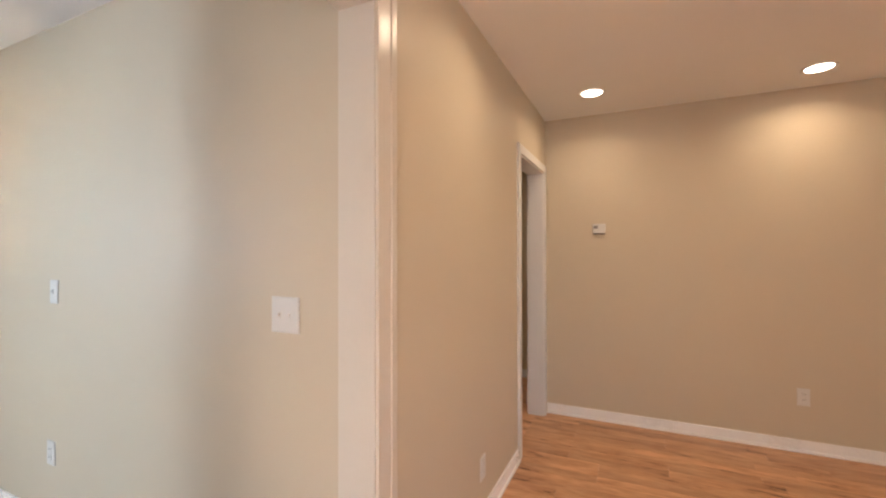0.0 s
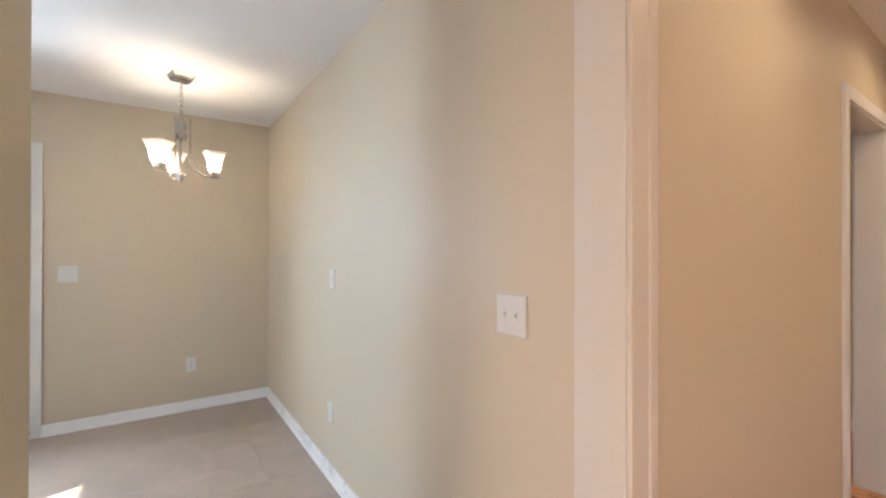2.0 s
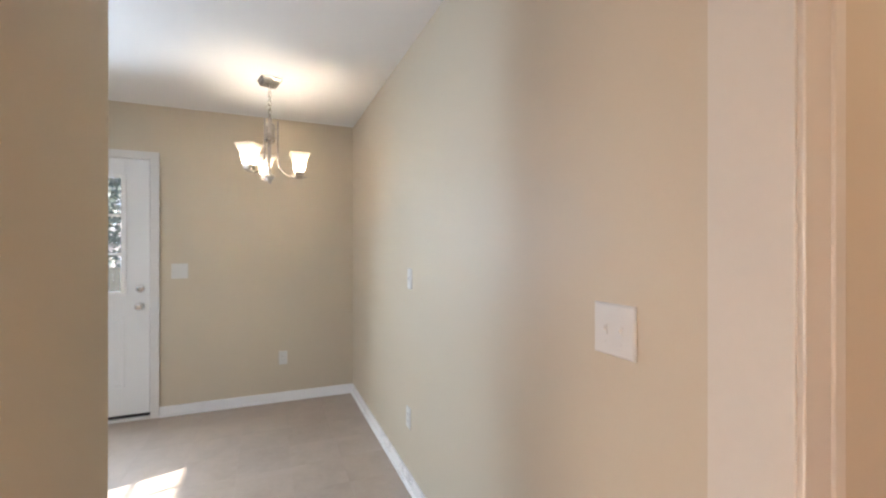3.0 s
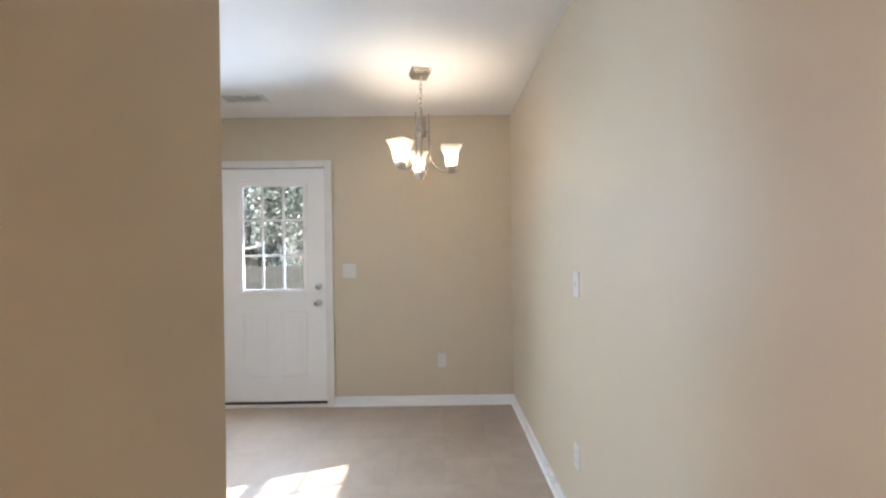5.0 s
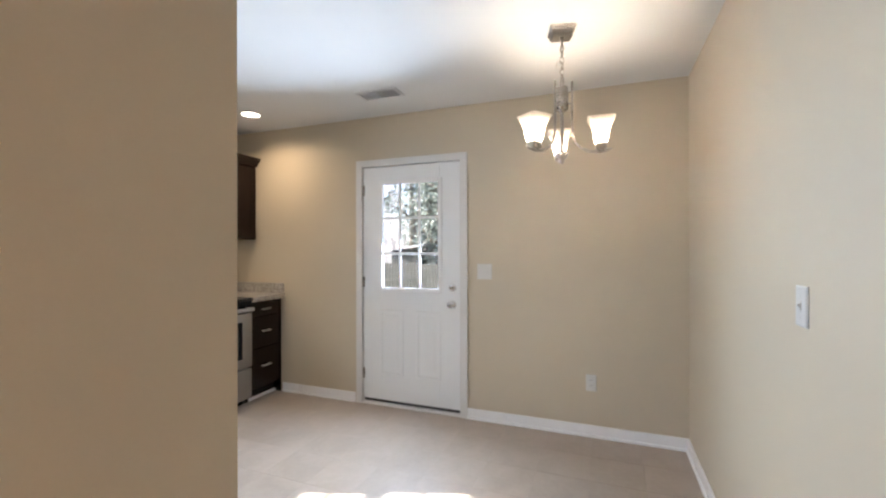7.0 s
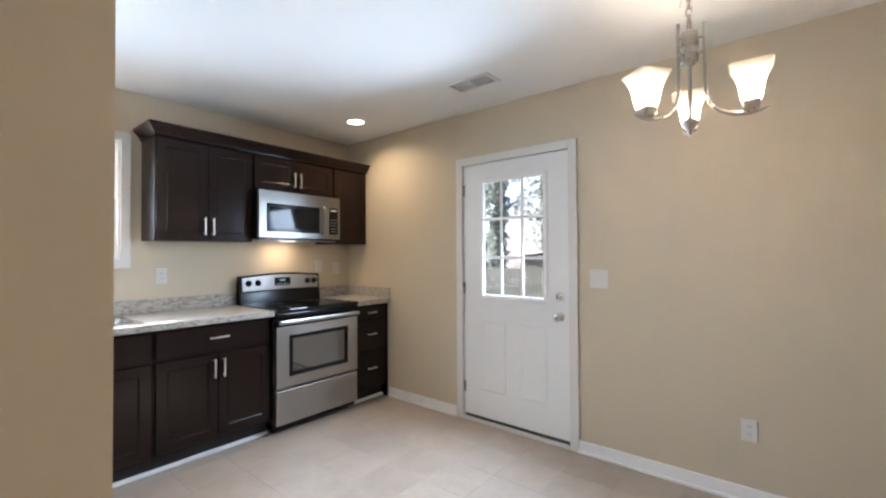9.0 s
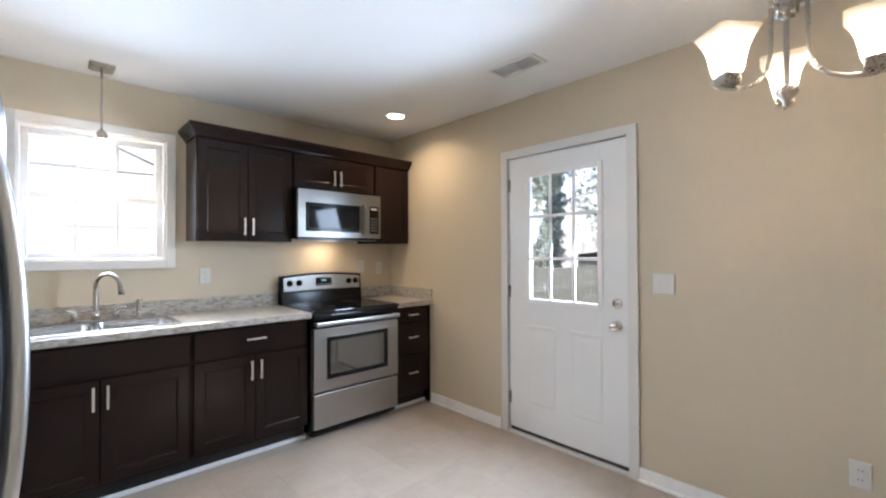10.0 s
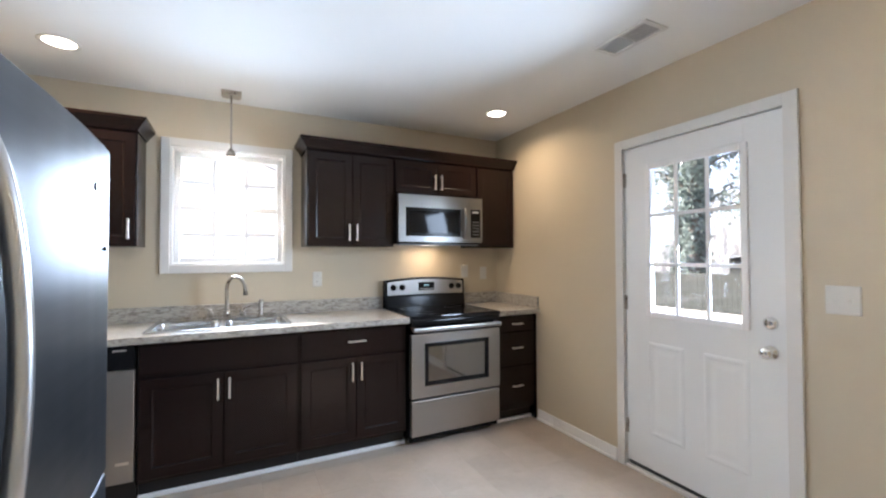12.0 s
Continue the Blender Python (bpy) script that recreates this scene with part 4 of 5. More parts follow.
for dy, z, r in ((0.190, 1.545, 0.012), (0.083, 1.382, 0.006)):
    bm = bmesh.new()
    lathe(bm, (FX + 0.010, FY0 + dy, z), (-1, 0, 0), [(0, 0.0), (0, r), (0.010, r), (0.0125, r * 0.7), (0.0125, 0)], 12)
    part("screw_cap", bm, M_BLACK, fd, "black screw cap")

# ---- pendant over the sink ----
px, py = 2.315, -3.79
pd = thing("pendant_lamp", (px, py, CEIL), "brushed nickel rod pendant with lit bell shade over the sink", "pendant lamp")
bm = bmesh.new()
skin(bm, [sq((px, py), 0.062, CEIL, 4, 0.15), sq((px, py), 0.062, CEIL - 0.012, 4, 0.15), sq((px, py), 0.052, CEIL - 0.022, 4, 0.15)], smooth=False)
part("canopy", bm, M_NICKEL, pd)
bm = bmesh.new()
tube(bm, [(px, py, CEIL - 0.02), (px, py, 2.09)], 0.006, 10)
part("rod", bm, M_NICKEL, pd)
bm = bmesh.new()
skin(bm, [sq((px, py), 0.014, 2.10, 4), sq((px, py), 0.030, 2.07, 4), sq((px, py), 0.032, 2.045, 4)])
part("shade_cap", bm, M_NICKEL, pd)
bm = bmesh.new()
skin(bm, [sq((px, py), h, z, 5, 0.3) for h, z in ((0.030, 2.048), (0.034, 2.02), (0.042, 1.98), (0.056, 1.94), (0.070, 1.915), (0.067, 1.915), (0.053, 1.942), (0.038, 1.982), (0.030, 2.02))], cap0=False, cap1=False)
part("shade", bm, M_WHITEGLASS, pd, "lit frosted glass shade")
li = bpy.data.lights.new("pendant_bulb", "POINT")
li.energy, li.color, li.shadow_soft_size = 1.0, (1.0, 0.88, 0.72), 0.02
new("pendant_bulb", li).location = (px, py, 1.955)

# ---- chandelier ----
hx, hy = 0.908, -0.730
ch = thing("chandelier", (hx, hy, CEIL), "brushed nickel three-light chandelier with frosted square shades", "chandelier")
bm = bmesh.new()
skin(bm, [sq((hx, hy), h, z, 4, 0.12, 0.25) for h, z in ((0.066, CEIL), (0.066, CEIL - 0.010), (0.058, CEIL - 0.016), (0.058, CEIL - 0.026), (0.048, CEIL - 0.040))], smooth=False)
lathe(bm, (hx, hy, CEIL - 0.038), (0, 0, -1), [(0, 0.012), (0.012, 0.010), (0.014, 0)], 12)
part("canopy", bm, M_NICKEL, ch)
link_z = [2.420 - 0.030 * i for i in range(7)]
for i, z in enumerate(link_z):
    bm = bmesh.new()
    a = i % 2 * math.pi / 2 + 0.4
    u = Vector((math.cos(a), math.sin(a), 0))
    loop = []
    for j in range(15):
        t = 2 * math.pi * j / 14
        loop.append(Vector((hx, hy, z)) + u * 0.010 * math.cos(t) + Vector((0, 0, 0.021 * math.sin(t))))
    tube(bm, loop, 0.0024, 6)
    part("chain_link", bm, M_NICKEL, ch)
bm = bmesh.new()
wire = [(hx, hy, 2.44), (hx + 0.012, hy - 0.004, 2.40), (hx - 0.012, hy + 0.012, 2.36), (hx + 0.028, hy - 0.020, 2.315), (hx + 0.034, hy - 0.026, 2.285), (hx + 0.012, hy - 0.012, 2.290), (hx - 0.010, hy + 0.008, 2.325), (hx - 0.004, hy + 0.010, 2.27), (hx, hy, 2.215)]
tube(bm, wire, 0.0032, 6)
part("cord", bm, M_PULL, ch, "loosely twisted supply cord")
bm = bmesh.new()
loop = [Vector((hx, hy, 2.215)) + Vector((0.9, 0.43, 0)) * 0.017 * math.cos(2 * math.pi * j / 20) + Vector((0, 0, 0.034 * math.sin(2 * math.pi * j / 20))) for j in range(21)]
tube(bm, loop, 0.0042, 8)
part("hanging_loop", bm, M_NICKEL, ch)
bm = bmesh.new()
lathe(bm, (hx, hy, 2.190), (0, 0, -1), [(0, 0.0), (0, 0.026), (0.004, 0.032), (0.058, 0.032), (0.060, 0.029), (0.066, 0.029), (0.068, 0.032), (0.118, 0.032), (0.126, 0.024), (0.130, 0.012), (0.14, 0.0075), (0.335, 0.0075), (0.345, 0.028), (0.362, 0.030), (0.385, 0.010), (0.395, 0.011), (0.405, 0.0)], 20)
part("column", bm, M_NICKEL, ch)
for a in (189, 93, -39):
    u = Vector((math.cos(radians(a)), math.sin(radians(a)), 0))
    c = Vector((hx, hy, 0))
    prof = [(0.050, 2.215), (0.050, 2.10), (0.050, 2.00), (0.053, 1.945), (0.066, 1.895), (0.096, 1.862), (0.135, 1.843), (0.180, 1.838), (0.215, 1.842), (0.245, 1.852)]
    bm = bmesh.new()
    tube(bm, [c + u * r + Vector((0, 0, z)) for r, z in prof], [0.0062] * 6 + [0.0075, 0.0085, 0.0075, 0.003], 8)
    for z in (2.10, 2.16):
        tube(bm, [c + u * 0.016 + Vector((0, 0, z)), c + u * 0.052 + Vector((0, 0, z))], 0.004, 6)
    arm = part("arm", bm, M_NICKEL, ch)
    s = c + u * 0.192
    bm = bmesh.new()
    skin(bm, [sq(s, h, z, 4, 0.2, radians(a)) for h, z in ((0.018, 1.843), (0.026, 1.848), (0.027, 1.880), (0.024, 1.884), (0.022, 1.892))], smooth=False)
    part("shade_holder", bm, M_NICKEL, arm)
    bm = bmesh.new()
    skin(bm, [sq(s, h, z, 5, 0.28, radians(a)) for h, z in ((0.010, 1.878), (0.028, 1.878), (0.032, 1.895), (0.037, 1.925), (0.043, 1.955), (0.053, 1.982), (0.067, 2.008), (0.064, 2.008), (0.050, 1.982), (0.040, 1.955), (0.034, 1.925))], cap0=True, cap1=False)
    part("shade", bm, M_WHITEGLASS, arm, "lit frosted glass shade")
    li = bpy.data.lights.new("chandelier_bulb", "POINT")
    li.energy, li.color, li.shadow_soft_size = 1.05, (1.0, 0.87, 0.70), 0.028
    new("chandelier_bulb", li).location = (s.x, s.y, 1.918)

# ---- recessed ceiling lights ----
def can_light(x, y):
    c = thing("recessed_light", (x, y, CEIL), "round white recessed ceiling light, switched on", "ceiling light", "recessed lights")
    bm = bmesh.new()
    prof = [(0.092, 0.0), (0.092, -0.003), (0.086, -0.006), (0.072, -0.003), (0.070, 0.0)]
    skin(bm, [circle((x, y, CEIL + z), (0, 0, 1), r, 36) for r, z in prof], cap0=False, cap1=False)
    part("trim_ring", bm, M_TRIM, c)
    bm = bmesh.new()
    skin(bm, [circle((x, y, CEIL - 0.0010), (0, 0, 1), 0.071, 36), circle((x, y, CEIL - 0.0025), (0, 0, 1), 0.060, 36)])
    part("lens", bm, M_BULB, c, "lit lens")
    return c


first = can_light(*KITCHEN_CANS[0])
# the last four copies stand at the added, unseen places
for cx, cy in KITCHEN_CANS[1:] + LIVING_CANS:
    copy_thing(first, pose(cx, cy, CEIL))

# ---- ceiling vent ----
vx, vy = 0.462, -2.070
vt = thing("ceiling_vent", (vx, vy, CEIL), "white ceiling register with one half open", "ceiling vent")
bm = bmesh.new()
for r in ((-0.085, 0.085, -0.165, -0.140), (-0.085, 0.085, 0.140, 0.165), (-0.085, -0.062, -0.140, 0.140), (0.062, 0.085, -0.140, 0.140), (-0.062, 0.062, -0.005, 0.005)):
    box(bm, vx + r[0], vx + r[1], vy + r[2], vy + r[3], CEIL - 0.008, CEIL, 0.003)
part("frame", bm, M_TRIM, vt)
part("backing", B(vx - 0.062, vx + 0.062, vy + 0.005, vy + 0.140, CEIL - 0.0015, CEIL - 0.0005), M_DUCT, vt, "dark duct behind the slats")
for i in range(9):
    x = vx - 0.054 + i * 0.0135
    for y0, y1, tilt in ((vy - 0.139, vy - 0.006, 0.010), (vy + 0.006, vy + 0.139, 0.003)):
        bm = bmesh.new()
        pts = [(x, CEIL - 0.002), (x + tilt, CEIL - 0.007), (x + tilt + 0.0012, CEIL - 0.007), (x + 0.0012, CEIL - 0.002)]
        skin(bm, [[(a, y0, b) for a, b in pts], [(a, y1, b) for a, b in pts]], smooth=False)
        part("slat", bm, M_TRIM, vt)


# ---- switches, outlets, thermostat ----
def plate(name, w, h, label, category, kind):
    """A wall plate in the local xz plane, facing -y; kind: toggles count, or 0 for a duplex outlet."""
    t = thing(name, (0, 0, 0), label, category)
    bm = bmesh.new()
    rows = []
    for o, d in ((0, 0), (0, -0.003), (0.004, -0.0065), (0.008, -0.007)):
        rows.append([(a, d, b) for a, b in ((-w / 2 + o, -h / 2 + o), (w / 2 - o, -h / 2 + o), (w / 2 - o, h / 2 - o), (-w / 2 + o, h / 2 - o))])
    skin(bm, rows, cap0=False, smooth=False)
    part("plate", bm, M_PLATE, t)
    if kind:
        for i in range(kind):
            x = (i - (kind - 1) / 2) * 0.046
            bm = B(x - 0.005, x + 0.005, -0.009, -0.006, -0.013, 0.013)
            tg = part("toggle", bm, M_PLATE, t)
            bm = bmesh.new()
            skin(bm, [[(x + a, -0.007, b) for a, b in ((-0.004, -0.006), (0.004, -0.006), (0.004, 0.006), (-0.004, 0.006))],
                      [(x + a, -0.0145, b) for a, b in ((-0.003, 0.000), (0.003, 0.000), (0.003, 0.008), (-0.003, 0.008))]], smooth=False)
            part("lever", bm, M_PLATE, tg)
            for z in (-0.030, 0.030):
                bm = bmesh.new()
                lathe(bm, (x, -0.0065, z), (0, -1, 0), [(0, 0.0), (0, 0.0032), (0.0012, 0.0028), (0.0013, 0)], 8)
                part("screw", bm, M_PLATE, t)
    else:
        for z in (-0.0195, 0.0195):
            o = part("receptacle", B(-0.0165, 0.0165, -0.010, -0.0065, z - 0.0145, z + 0.0145, 0.002), M_PLATE, t)
            for x in (-0.0065, 0.0065):
                part("slot", B(x - 0.0012, x + 0.0012, -0.0104, -0.0099, z - 0.002, z + 0.007), M_SLOT, o)
        bm = bmesh.new()
        lathe(bm, (0, -0.0065, 0), (0, -1, 0), [(0, 0.0), (0, 0.0032), (0.0012, 0.0028), (0.0013, 0)], 8)
        part("screw", bm, M_PLATE, t)
    return t


def put(t, x, y, z, turn):
    t.matrix_basis = pose(x, y, z, 0, 0, turn)
    return t


outlet = put(plate("wall_outlet", 0.072, 0.118, "white duplex outlet low on the beige wall", "outlet", 0), 1.690, 0, 0.385, 0)
copy_thing(outlet, pose(0, -0.615, 0.385, 0, 0, 90))
copy_thing(outlet, pose(5.33, LY, 0.375, 0, 0, 0))
copy_thing(outlet, pose(LX, 0.955, 0.275, 0, 0, 90))
o = copy_thing(outlet, pose(1.700, W, 1.185, 0, 0, 180))
o["label"] = "white duplex outlet above the kitchen worktop"
o = copy_thing(outlet, pose(0.155, W, 1.205, 0, 0, 180))
o["label"] = "white duplex outlet above the corner worktop"
put(plate("light_switch", 0.118, 0.122, "white double toggle switch plate beside the back door", "light switch", 2), 0, -1.400, 1.167, 90)
put(plate("light_switch", 0.125, 0.122, "white double toggle switch plate near the wide opening", "light switch", 2), 3.228, 0, 1.158, 0)
put(plate("light_switch", 0.072, 0.116, "white single toggle switch on the dining wall", "light switch", 1), 1.712, 0, 1.178, 0)
put(plate("light_switch", 0.072, 0.116, "white single switch above the range", "light switch", 1), 0.36, W, 1.225, 180)
th = thing("thermostat", (4.03, LY, 1.56), "small white wall thermostat with grey display", "thermostat")
part("case", B(3.975, 4.075, LY - 0.028, LY, 1.520, 1.596, 0.006), M_PLATE, th)
part("display", B(3.985, 4.018, LY - 0.0295, LY - 0.027, 1.556, 1.580), M_GREY, th, "grey display")
part("base", B(3.980, 4.070, LY - 0.010, LY, 1.508, 1.522, 0.003), M_GREY, th)

# ---- outdoors ----
M_LAWN = mat("pale_dry_lawn", (0.40, 0.38, 0.33), 0.9, vary=0.3, scale=0.6, fine=8, bump=0.3)
M_DECK = mat("sunlit_concrete", (0.34, 0.335, 0.33), 0.8, vary=0.1, scale=2, fine=40, bump=0.1)
# fence wood near black: the shade on the boards is put into the colour
M_FENCE = mat("shade_dark_fence_wood", (0.036, 0.039, 0.033), 0.8, vary=0.3, scale=3, fine=30, bump=0.1, stretch=(6, 6, 0.6))
M_BARK = mat("grey_bark", (0.10, 0.085, 0.07), 0.9, vary=0.4, scale=8, fine=40, bump=0.5)
M_SIDING = mat("pale_siding", (0.34, 0.34, 0.335), 0.6, vary=0.05, scale=2)
M_LAP = mat("white_lap_siding", (0.82, 0.82, 0.81), 0.5, vary=0.03, scale=2)
M_ROOF = mat("grey_shingle", (0.48, 0.48, 0.49), 0.9, vary=0.2, scale=6, fine=30)


def leaf_mat(name, dark, light):
    m = bpy.data.materials.new(name)
    m.use_nodes = True
    n, l = m.node_tree.nodes, m.node_tree.links
    b = n["Principled BSDF"]
    g = n.new("ShaderNodeNewGeometry")
    r = n.new("ShaderNodeValToRGB")
    r.color_ramp.elements[0].color, r.color_ramp.elements[1].color = (*dark, 1), (*light, 1)
    l.new(g.outputs["Random Per Island"], r.inputs[0])
    l.new(r.outputs[0], b.inputs["Base Color"])
    b.inputs["Roughness"].default_value = 0.35
    tl, mx = n.new("ShaderNodeBsdfTranslucent"), n.new("ShaderNodeMixShader")
    l.new(r.outputs[0], tl.inputs[0])
    mx.inputs[0].default_value = 0.4
    l.new(b.outputs[0], mx.inputs[1])
    l.new(tl.outputs[0], mx.inputs[2])
    l.new(mx.outputs[0], n["Material Output"].inputs[0])
    return m


M_IVY = leaf_mat("ivy_leaves", (0.11, 0.145, 0.13), (0.25, 0.29, 0.265))
GZ = -0.45
ground = solid("ground", B(-600, 600, -600, 600, GZ - 0.2, GZ), M_LAWN, "pale dry back garden lawn", "ground", "structure")
# driveway is made up: pale ground meant to whiten the sink window's view
solid("driveway", B(-6, 9, -11, -5.2, GZ - 0.05, GZ + 0.02), M_DECK, "assumed pale concrete driveway beside the house", "driveway", "structure")
solid("patio", B(-3.2, -0.16, -6.5, 1.2, GZ, -0.06, 0.01), M_DECK, "pale sunlit concrete patio outside the door", "patio", "structure")
rng = random.Random(5)


def leaves(count, place, size):
    """Many small bent leaves at places given by a function."""
    vs, fs = [], []
    for _ in range(count):
        p, nrm = place()
        q = Euler((rng.uniform(-1.2, 1.2), rng.uniform(-1.2, 1.2), rng.uniform(0, 6.28))).to_matrix()
        s = size * rng.uniform(0.6, 1.4)
        k = len(vs)
        for a, b, c in ((-0.5, 0, 0), (0, -0.4, 0.12), (0.55, 0, 0), (0, 0.4, 0.12)):
            vs.append(Vector(p) + q @ Vector((a * s, b * s, c * s)))
        fs += [(k, k + 1, k + 2), (k, k + 2, k + 3)]
    me = bpy.data.meshes.new("leaves")
    me.from_pydata([tuple(v) for v in vs], [], fs)
    return me


def tree(x, y, height, girth, label, ivy_top, count, spread, lean=0.0, crown=0):
    t = thing("tree", (x, y, GZ), label, "tree", "trees behind the house")
    bm = bmesh.new()
    path = [(x + lean * h / height + 0.05 * math.sin(h * 1.3), y + 0.06 * math.sin(h * 0.9), GZ + h) for h in [height * i / 10 for i in range(11)]]
    tube(bm, path, [girth * (1.25 - 1.05 * i / 10) for i in range(11)], 10)
    limbs = []
    for i in range(11):
        h = height * rng.uniform(0.3, 0.95)
        a = rng.uniform(0, 6.28)
        ln = rng.uniform(1.0, 2.4) * (1.1 - 0.5 * h / height)
        b0 = Vector((x + lean * h / height, y, GZ + h))
        tip = b0 + Vector((math.cos(a) * ln, math.sin(a) * ln, ln * rng.uniform(0.3, 0.8)))
        mid = (b0 + tip) / 2 + Vector((0, 0, 0.15))
        tube(bm, [b0, mid, tip], [girth * 0.28, girth * 0.16, girth * 0.05], 6)
        for _ in range(4):
            tw = tip.lerp(b0, rng.uniform(0, 0.6))
            d = Vector((rng.uniform(-1, 1), rng.uniform(-1, 1), rng.uniform(0, 1))) * 0.9
            tube(bm, [tw, tw + d * 0.5 + Vector((0, 0, 0.1)), tw + d], [girth * 0.06, girth * 0.04, girth * 0.02], 4)
        limbs.append((b0, tip))
    part("trunk", bm, M_BARK, t, "grey bark trunk with bare limbs")

    def on_trunk():
        h = ivy_top * rng.random() ** 0.9
        a = rng.uniform(0, 6.28)
        clump = 0.55 + 0.45 * math.sin(h * 2.3 + a * 2) * math.sin(h * 5.1)
        r = girth * 0.9 + spread * clump * rng.uniform(0.2, 1.0)
        if rng.random() < 0.25 + crown and limbs:
            b0, tip = rng.choice(limbs)
            p = b0.lerp(tip, rng.random()) + Vector([rng.gauss(0, spread * 0.5) for _ in range(3)])
            return p, None
        return (x + lean * h / height + r * math.cos(a), y + r * math.sin(a), GZ + 0.2 + h), None

    me = leaves(count, on_trunk, 0.17)
    me.materials.append(M_IVY)
    ob = new("crown", me)
    ob.parent = t
    ob.matrix_parent_inverse = Matrix.Translation(-Vector(t.location))
    ob["label"] = "dark ivy leaves clinging to trunk and limbs"
    return t


tree(-14.0, -6.2, 9.0, 0.30, "tall tree wrapped in dense dark ivy", 8.0, 6000, 1.15, crown=0.15)
tree(-14.6, -8.0, 9.5, 0.26, "leaning tree smothered in dark ivy", 8.2, 7000, 1.05, -0.4, crown=0.2)
tree(-14.0, -10.9, 10.0, 0.27, "straight tree with ivy climbing the trunk", 9.0, 5200, 0.5, crown=0.05)
tree(-15.5, -12.6, 9.5, 0.20, "slim tree with thin ivy and bare twigs", 7.0, 2600, 0.6, crown=0.15)
tree(-15.0, -15.8, 9.0, 0.24, "bare-limbed tree with thin ivy", 5.5, 2500, 0.6, crown=0.15)
tree(-13.0, -3.4, 8.0, 0.25, "dense ivy-covered tree by the fence", 7.2, 3400, 1.0, crown=0.2)
tree(-19.5, -11.2, 10.0, 0.24, "distant bare tree beyond the fence", 4.0, 2000, 0.8, crown=0.5)

# bare brush and far trees on the rise beyond the fence
M_BRUSH = mat("pale_bare_twigs", (0.36, 0.35, 0.345), 0.9, vary=0.3, scale=0.8, fine=6, bump=0)
verts, faces = [], []
for i in range(1300):
    bx, by = rng.uniform(-42, -21), rng.uniform(-46, 6)
    top = rng.uniform(3.0, 11.0)
    stem = [Vector((bx, by, GZ - 0.05)), Vector((bx, by + rng.gauss(0, 0.3), GZ + top * 0.5)), Vector((bx, by + rng.gauss(0, 0.7), GZ + top))]
    runs = [(stem[0], stem[1], 0.05), (stem[1], stem[2], 0.03)]
    for j in range(9):
        a = stem[0].lerp(stem[1], rng.uniform(0.3, 1)) if j < 4 else stem[1].lerp(stem[2], rng.random())
        runs.append((a, a + Vector((rng.gauss(0, 0.5), rng.gauss(0, 0.9), rng.uniform(0.3, 1.6))), 0.022))
    for a, b, r in runs:
        k = len(verts)
        for p, q in ((a, r), (b, r * 0.4)):
            verts += [p + Vector((q, -q, 0)), p + Vector((q, q, 0)), p + Vector((-q, 0, 0))]
        faces += [(k, k + 1, k + 4, k + 3), (k + 1, k + 2, k + 5, k + 4), (k + 2, k, k + 3, k + 5)]
me = bpy.data.meshes.new("brush")
me.from_pydata([tuple(v) for v in verts], [], faces)
me.materials.append(M_BRUSH)
tagged(new("brush", me), "pale bare winter brush beyond the garden fence", "brush", kind="stuff")

fence = thing("fence", (-11.6, -10, GZ), "weathered grey board fence at the garden's end, darkened for shade", "fence")
bm = B(-11.62, -11.58, -30, 6, GZ + 0.30, GZ + 0.39)
box(bm, -11.62, -11.58, -30, 6, GZ + 1.00, GZ + 1.09)
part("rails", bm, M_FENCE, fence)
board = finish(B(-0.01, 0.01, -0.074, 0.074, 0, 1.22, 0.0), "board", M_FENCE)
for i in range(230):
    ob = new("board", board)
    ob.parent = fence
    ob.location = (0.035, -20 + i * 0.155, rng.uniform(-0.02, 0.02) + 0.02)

shed = thing("garden_shed", (-13.2, -7.6, GZ), "low weathered grey garden shed with pale roof and shade-dark walls", "shed")
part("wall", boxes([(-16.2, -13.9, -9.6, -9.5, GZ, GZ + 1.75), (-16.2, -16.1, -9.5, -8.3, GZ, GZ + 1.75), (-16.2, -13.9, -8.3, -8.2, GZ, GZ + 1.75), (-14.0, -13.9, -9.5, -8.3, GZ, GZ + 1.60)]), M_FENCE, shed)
bm = bmesh.new()
skin(bm, [[(x, -9.8, z), (x, -8.0, z + 0.25), (x, -8.0, z + 0.32), (x, -9.8, z + 0.07)] for x, z in ((-16.4, GZ + 1.70), (-13.7, GZ + 1.70))], smooth=False)
part("roof", bm, M_SIDING, shed)

# ---- neighbouring house ----
HX, HW, HY, EAVE, PEAK = 3.2, 3.2, -9.6, 2.46, 3.80   # gable centre, half width, wall face, eave and ridge heights
nh = thing("neighbour_house", (HX, HY, GZ), "white lap-sided gabled house across the driveway", "house")
bm = bmesh.new()
skin(bm, [[(HX - HW, y, GZ), (HX + HW, y, GZ), (HX + HW, y, EAVE), (HX, y, PEAK), (HX - HW, y, EAVE)] for y in (HY - 8.0, HY)], smooth=False)
part("wall", bm, M_LAP, nh)
lap = 0.115
for i in range(int((PEAK - GZ - 0.3) / lap)):
    za, zb = GZ + 0.25 + i * lap, GZ + 0.25 + (i + 1) * lap
    half = HW if zb < EAVE else HW * (PEAK - zb) / (PEAK - EAVE)
    if half < 0.15:
        break
    bm = bmesh.new()
    skin(bm, [[(x, HY + 0.001, za), (x, HY + 0.016, za), (x, HY + 0.005, zb), (x, HY + 0.001, zb)] for x in (HX - half, HX + half)], smooth=False)
    part("siding_board", bm, M_LAP, nh)
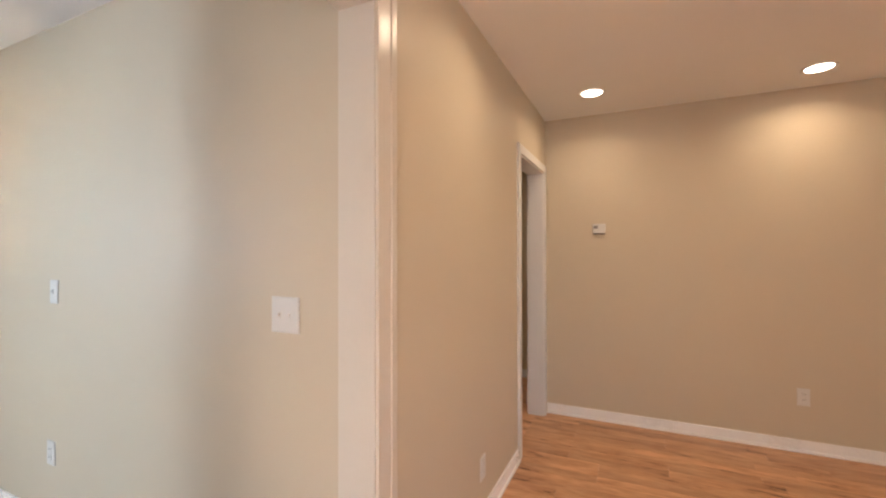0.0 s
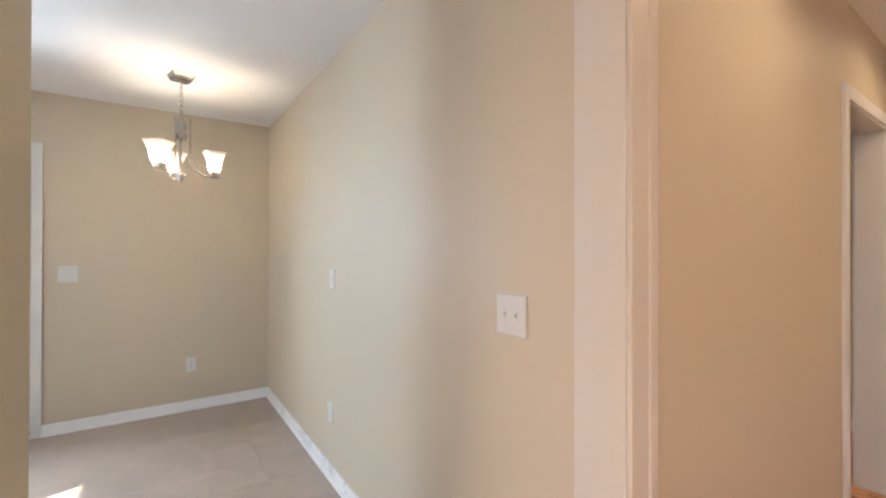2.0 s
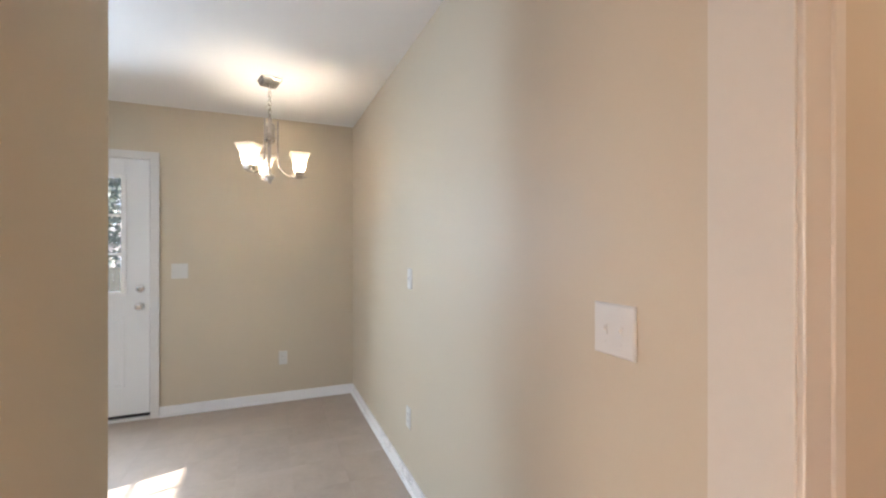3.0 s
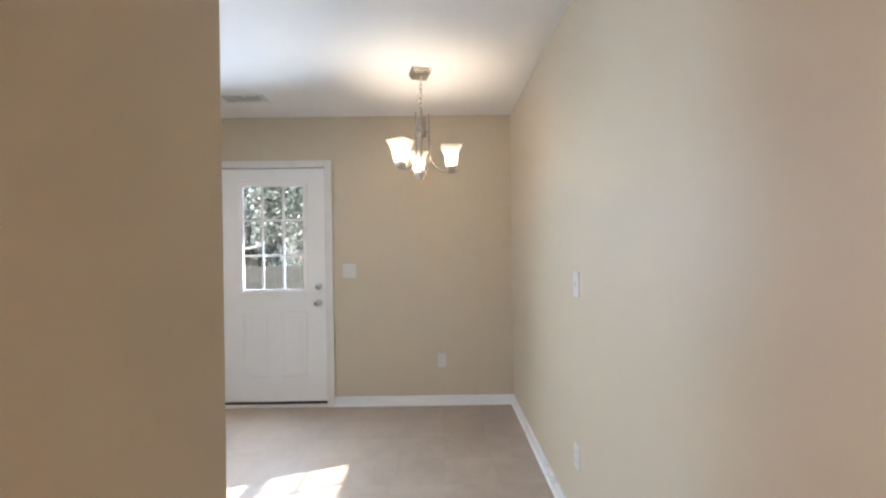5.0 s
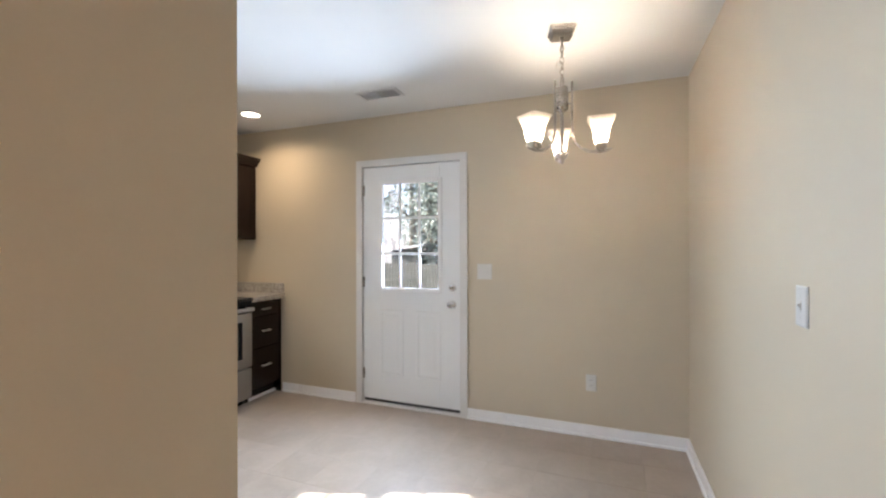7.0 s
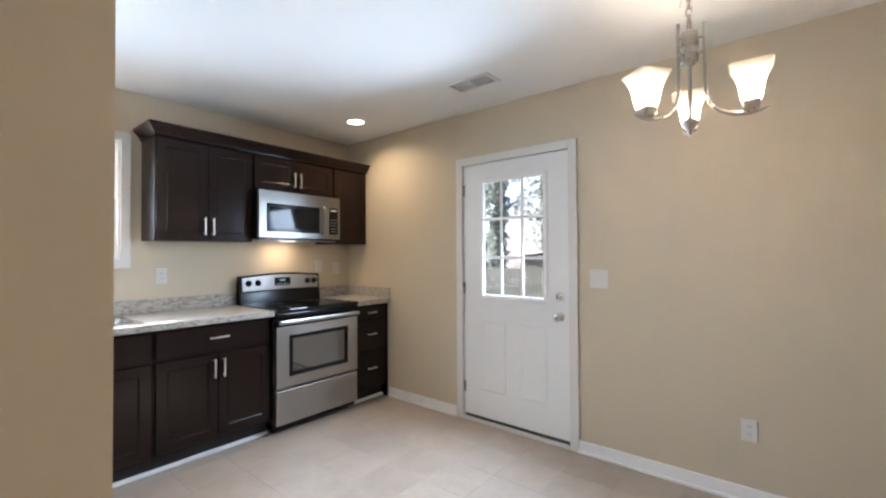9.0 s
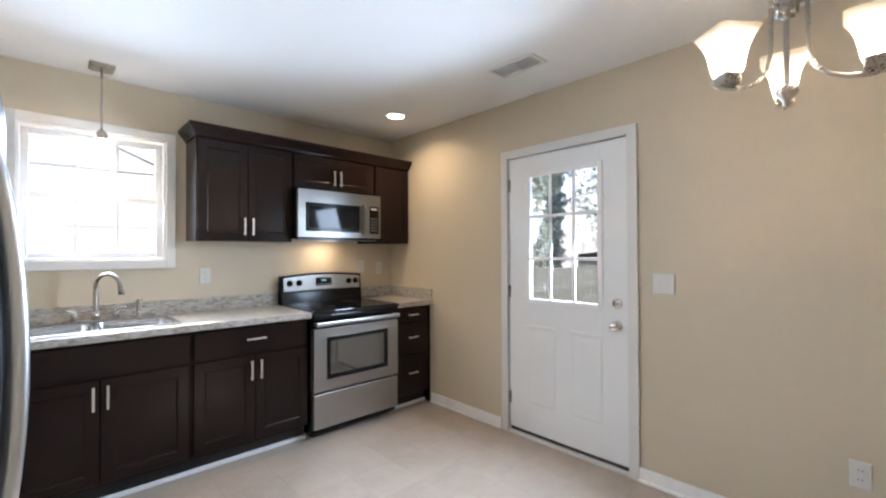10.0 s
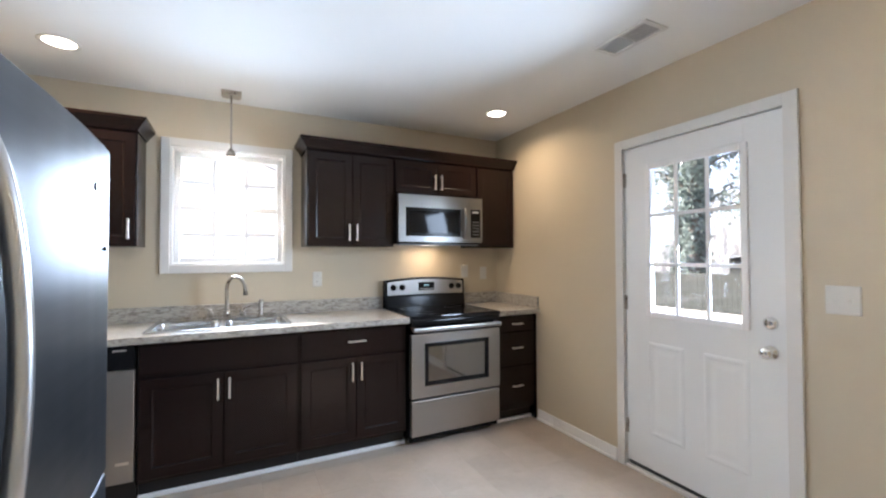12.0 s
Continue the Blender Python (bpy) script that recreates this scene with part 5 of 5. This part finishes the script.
for side in (-1, 1):
    run = Vector((side * (HW + 0.35), 0, -(PEAK - EAVE) * (HW + 0.35) / HW))
    top = Vector((HX, 0, PEAK + 0.03))
    bm = bmesh.new()
    skin(bm, [[tuple(top + Vector((0, y, d))), tuple(top + run + Vector((0, y, d))), tuple(top + run + Vector((0, y, d + t))), tuple(top + Vector((0, y, d + t)))] for y, d, t in ((HY - 8.2, 0.0, 0.12), (HY + 0.30, 0.0, 0.12))], smooth=False)
    part("roof", bm, M_ROOF, nh, "grey shingle roof slope")
    bm = bmesh.new()
    skin(bm, [[tuple(top + Vector((0, y, -0.07))), tuple(top + run + Vector((0, y, -0.07))), tuple(top + run + Vector((0, y, 0.13))), tuple(top + Vector((0, y, 0.13)))] for y in (HY + 0.301, HY + 0.325)], smooth=False)
    part("rake_board", bm, M_LAP, nh)

# ---- floor pieces ----
TS = 0.305
tile_me = {}


def tile_mesh(w, h):
    key = (round(w, 4), round(h, 4))
    if key not in tile_me:
        bm = bmesh.new()
        g = 0.0004
        rows = [[(a, b, z) for a, b in ((g + o, g + o), (w - g - o, g + o), (w - g - o, h - g - o), (g + o, h - g - o))] for o, z in ((0, -0.004), (0, -0.0003), (0.0008, 0.0))]
        skin(bm, rows, cap0=False, smooth=False)
        tile_me[key] = finish(bm, "tile", M_TILE)
    return tile_me[key]


nx, ny = int(3.53 / TS) + 1, int(-W / TS) + 1
for i in range(nx):
    for j in range(ny):
        x0, y1 = i * TS, -j * TS
        w, h = min(TS, 3.53 - x0), min(TS, y1 - W)
        if w < 0.01 or h < 0.01:
            continue
        ob = new("tile", tile_mesh(w, h))
        ob.location = (x0, y1 - h, 0)
        ob.parent = floor_k

plank_me = {}
PW = 0.083


def plank_mesh(length, w):
    key = (round(length, 3), round(w, 4))
    if key not in plank_me:
        bm = bmesh.new()
        g = 0.0004
        rows = [[(a, b, z) for a, b in ((g + o, g + o), (length - g - o, g + o), (length - g - o, w - g - o), (g + o, w - g - o))] for o, z in ((0, -0.006), (0, -0.0008), (0.0010, 0.0))]
        skin(bm, rows, cap0=False, smooth=False)
        plank_me[key] = finish(bm, "plank", M_OAK)
    return plank_me[key]


far = bmesh.new()
rows_n = int((LY - SY) / PW) + 1
for j in range(rows_n):
    y0 = LY - (j + 1) * PW
    if y0 < SY:
        continue
    x = 3.53
    first_len = rng.choice((0.35, 0.55, 0.75, 0.95))
    while x < EX - 0.005:
        ln = first_len if x == 3.53 else rng.choice((0.6, 0.9, 1.1, 1.3))
        ln = min(ln, EX - x)
        if y0 > 0.35 and x < 6.4:
            ob = new("plank", plank_mesh(ln, PW))
            ob.location = (x, y0, 0)
            ob.parent = floor_l
        else:
            box(far, x + 0.0004, x + ln - 0.0004, y0 + 0.0004, y0 + PW - 0.0004, -0.006, 0)
        x += ln
for j in range(26):
    y0 = 1.4 + j * PW * 0.99
    if y0 + PW > 3.48:
        break
    box(far, 1.82, 2.7 + 0.1 * (j % 3), y0 + 0.0004, y0 + PW - 0.0004, -0.006, 0)
    box(far, 2.7 + 0.1 * (j % 3) + 0.001, 3.529, y0 + 0.0004, y0 + PW - 0.0004, -0.006, 0)
fp = part("planks", far, M_OAK, floor_l)
fp["kind"] = "stuff"
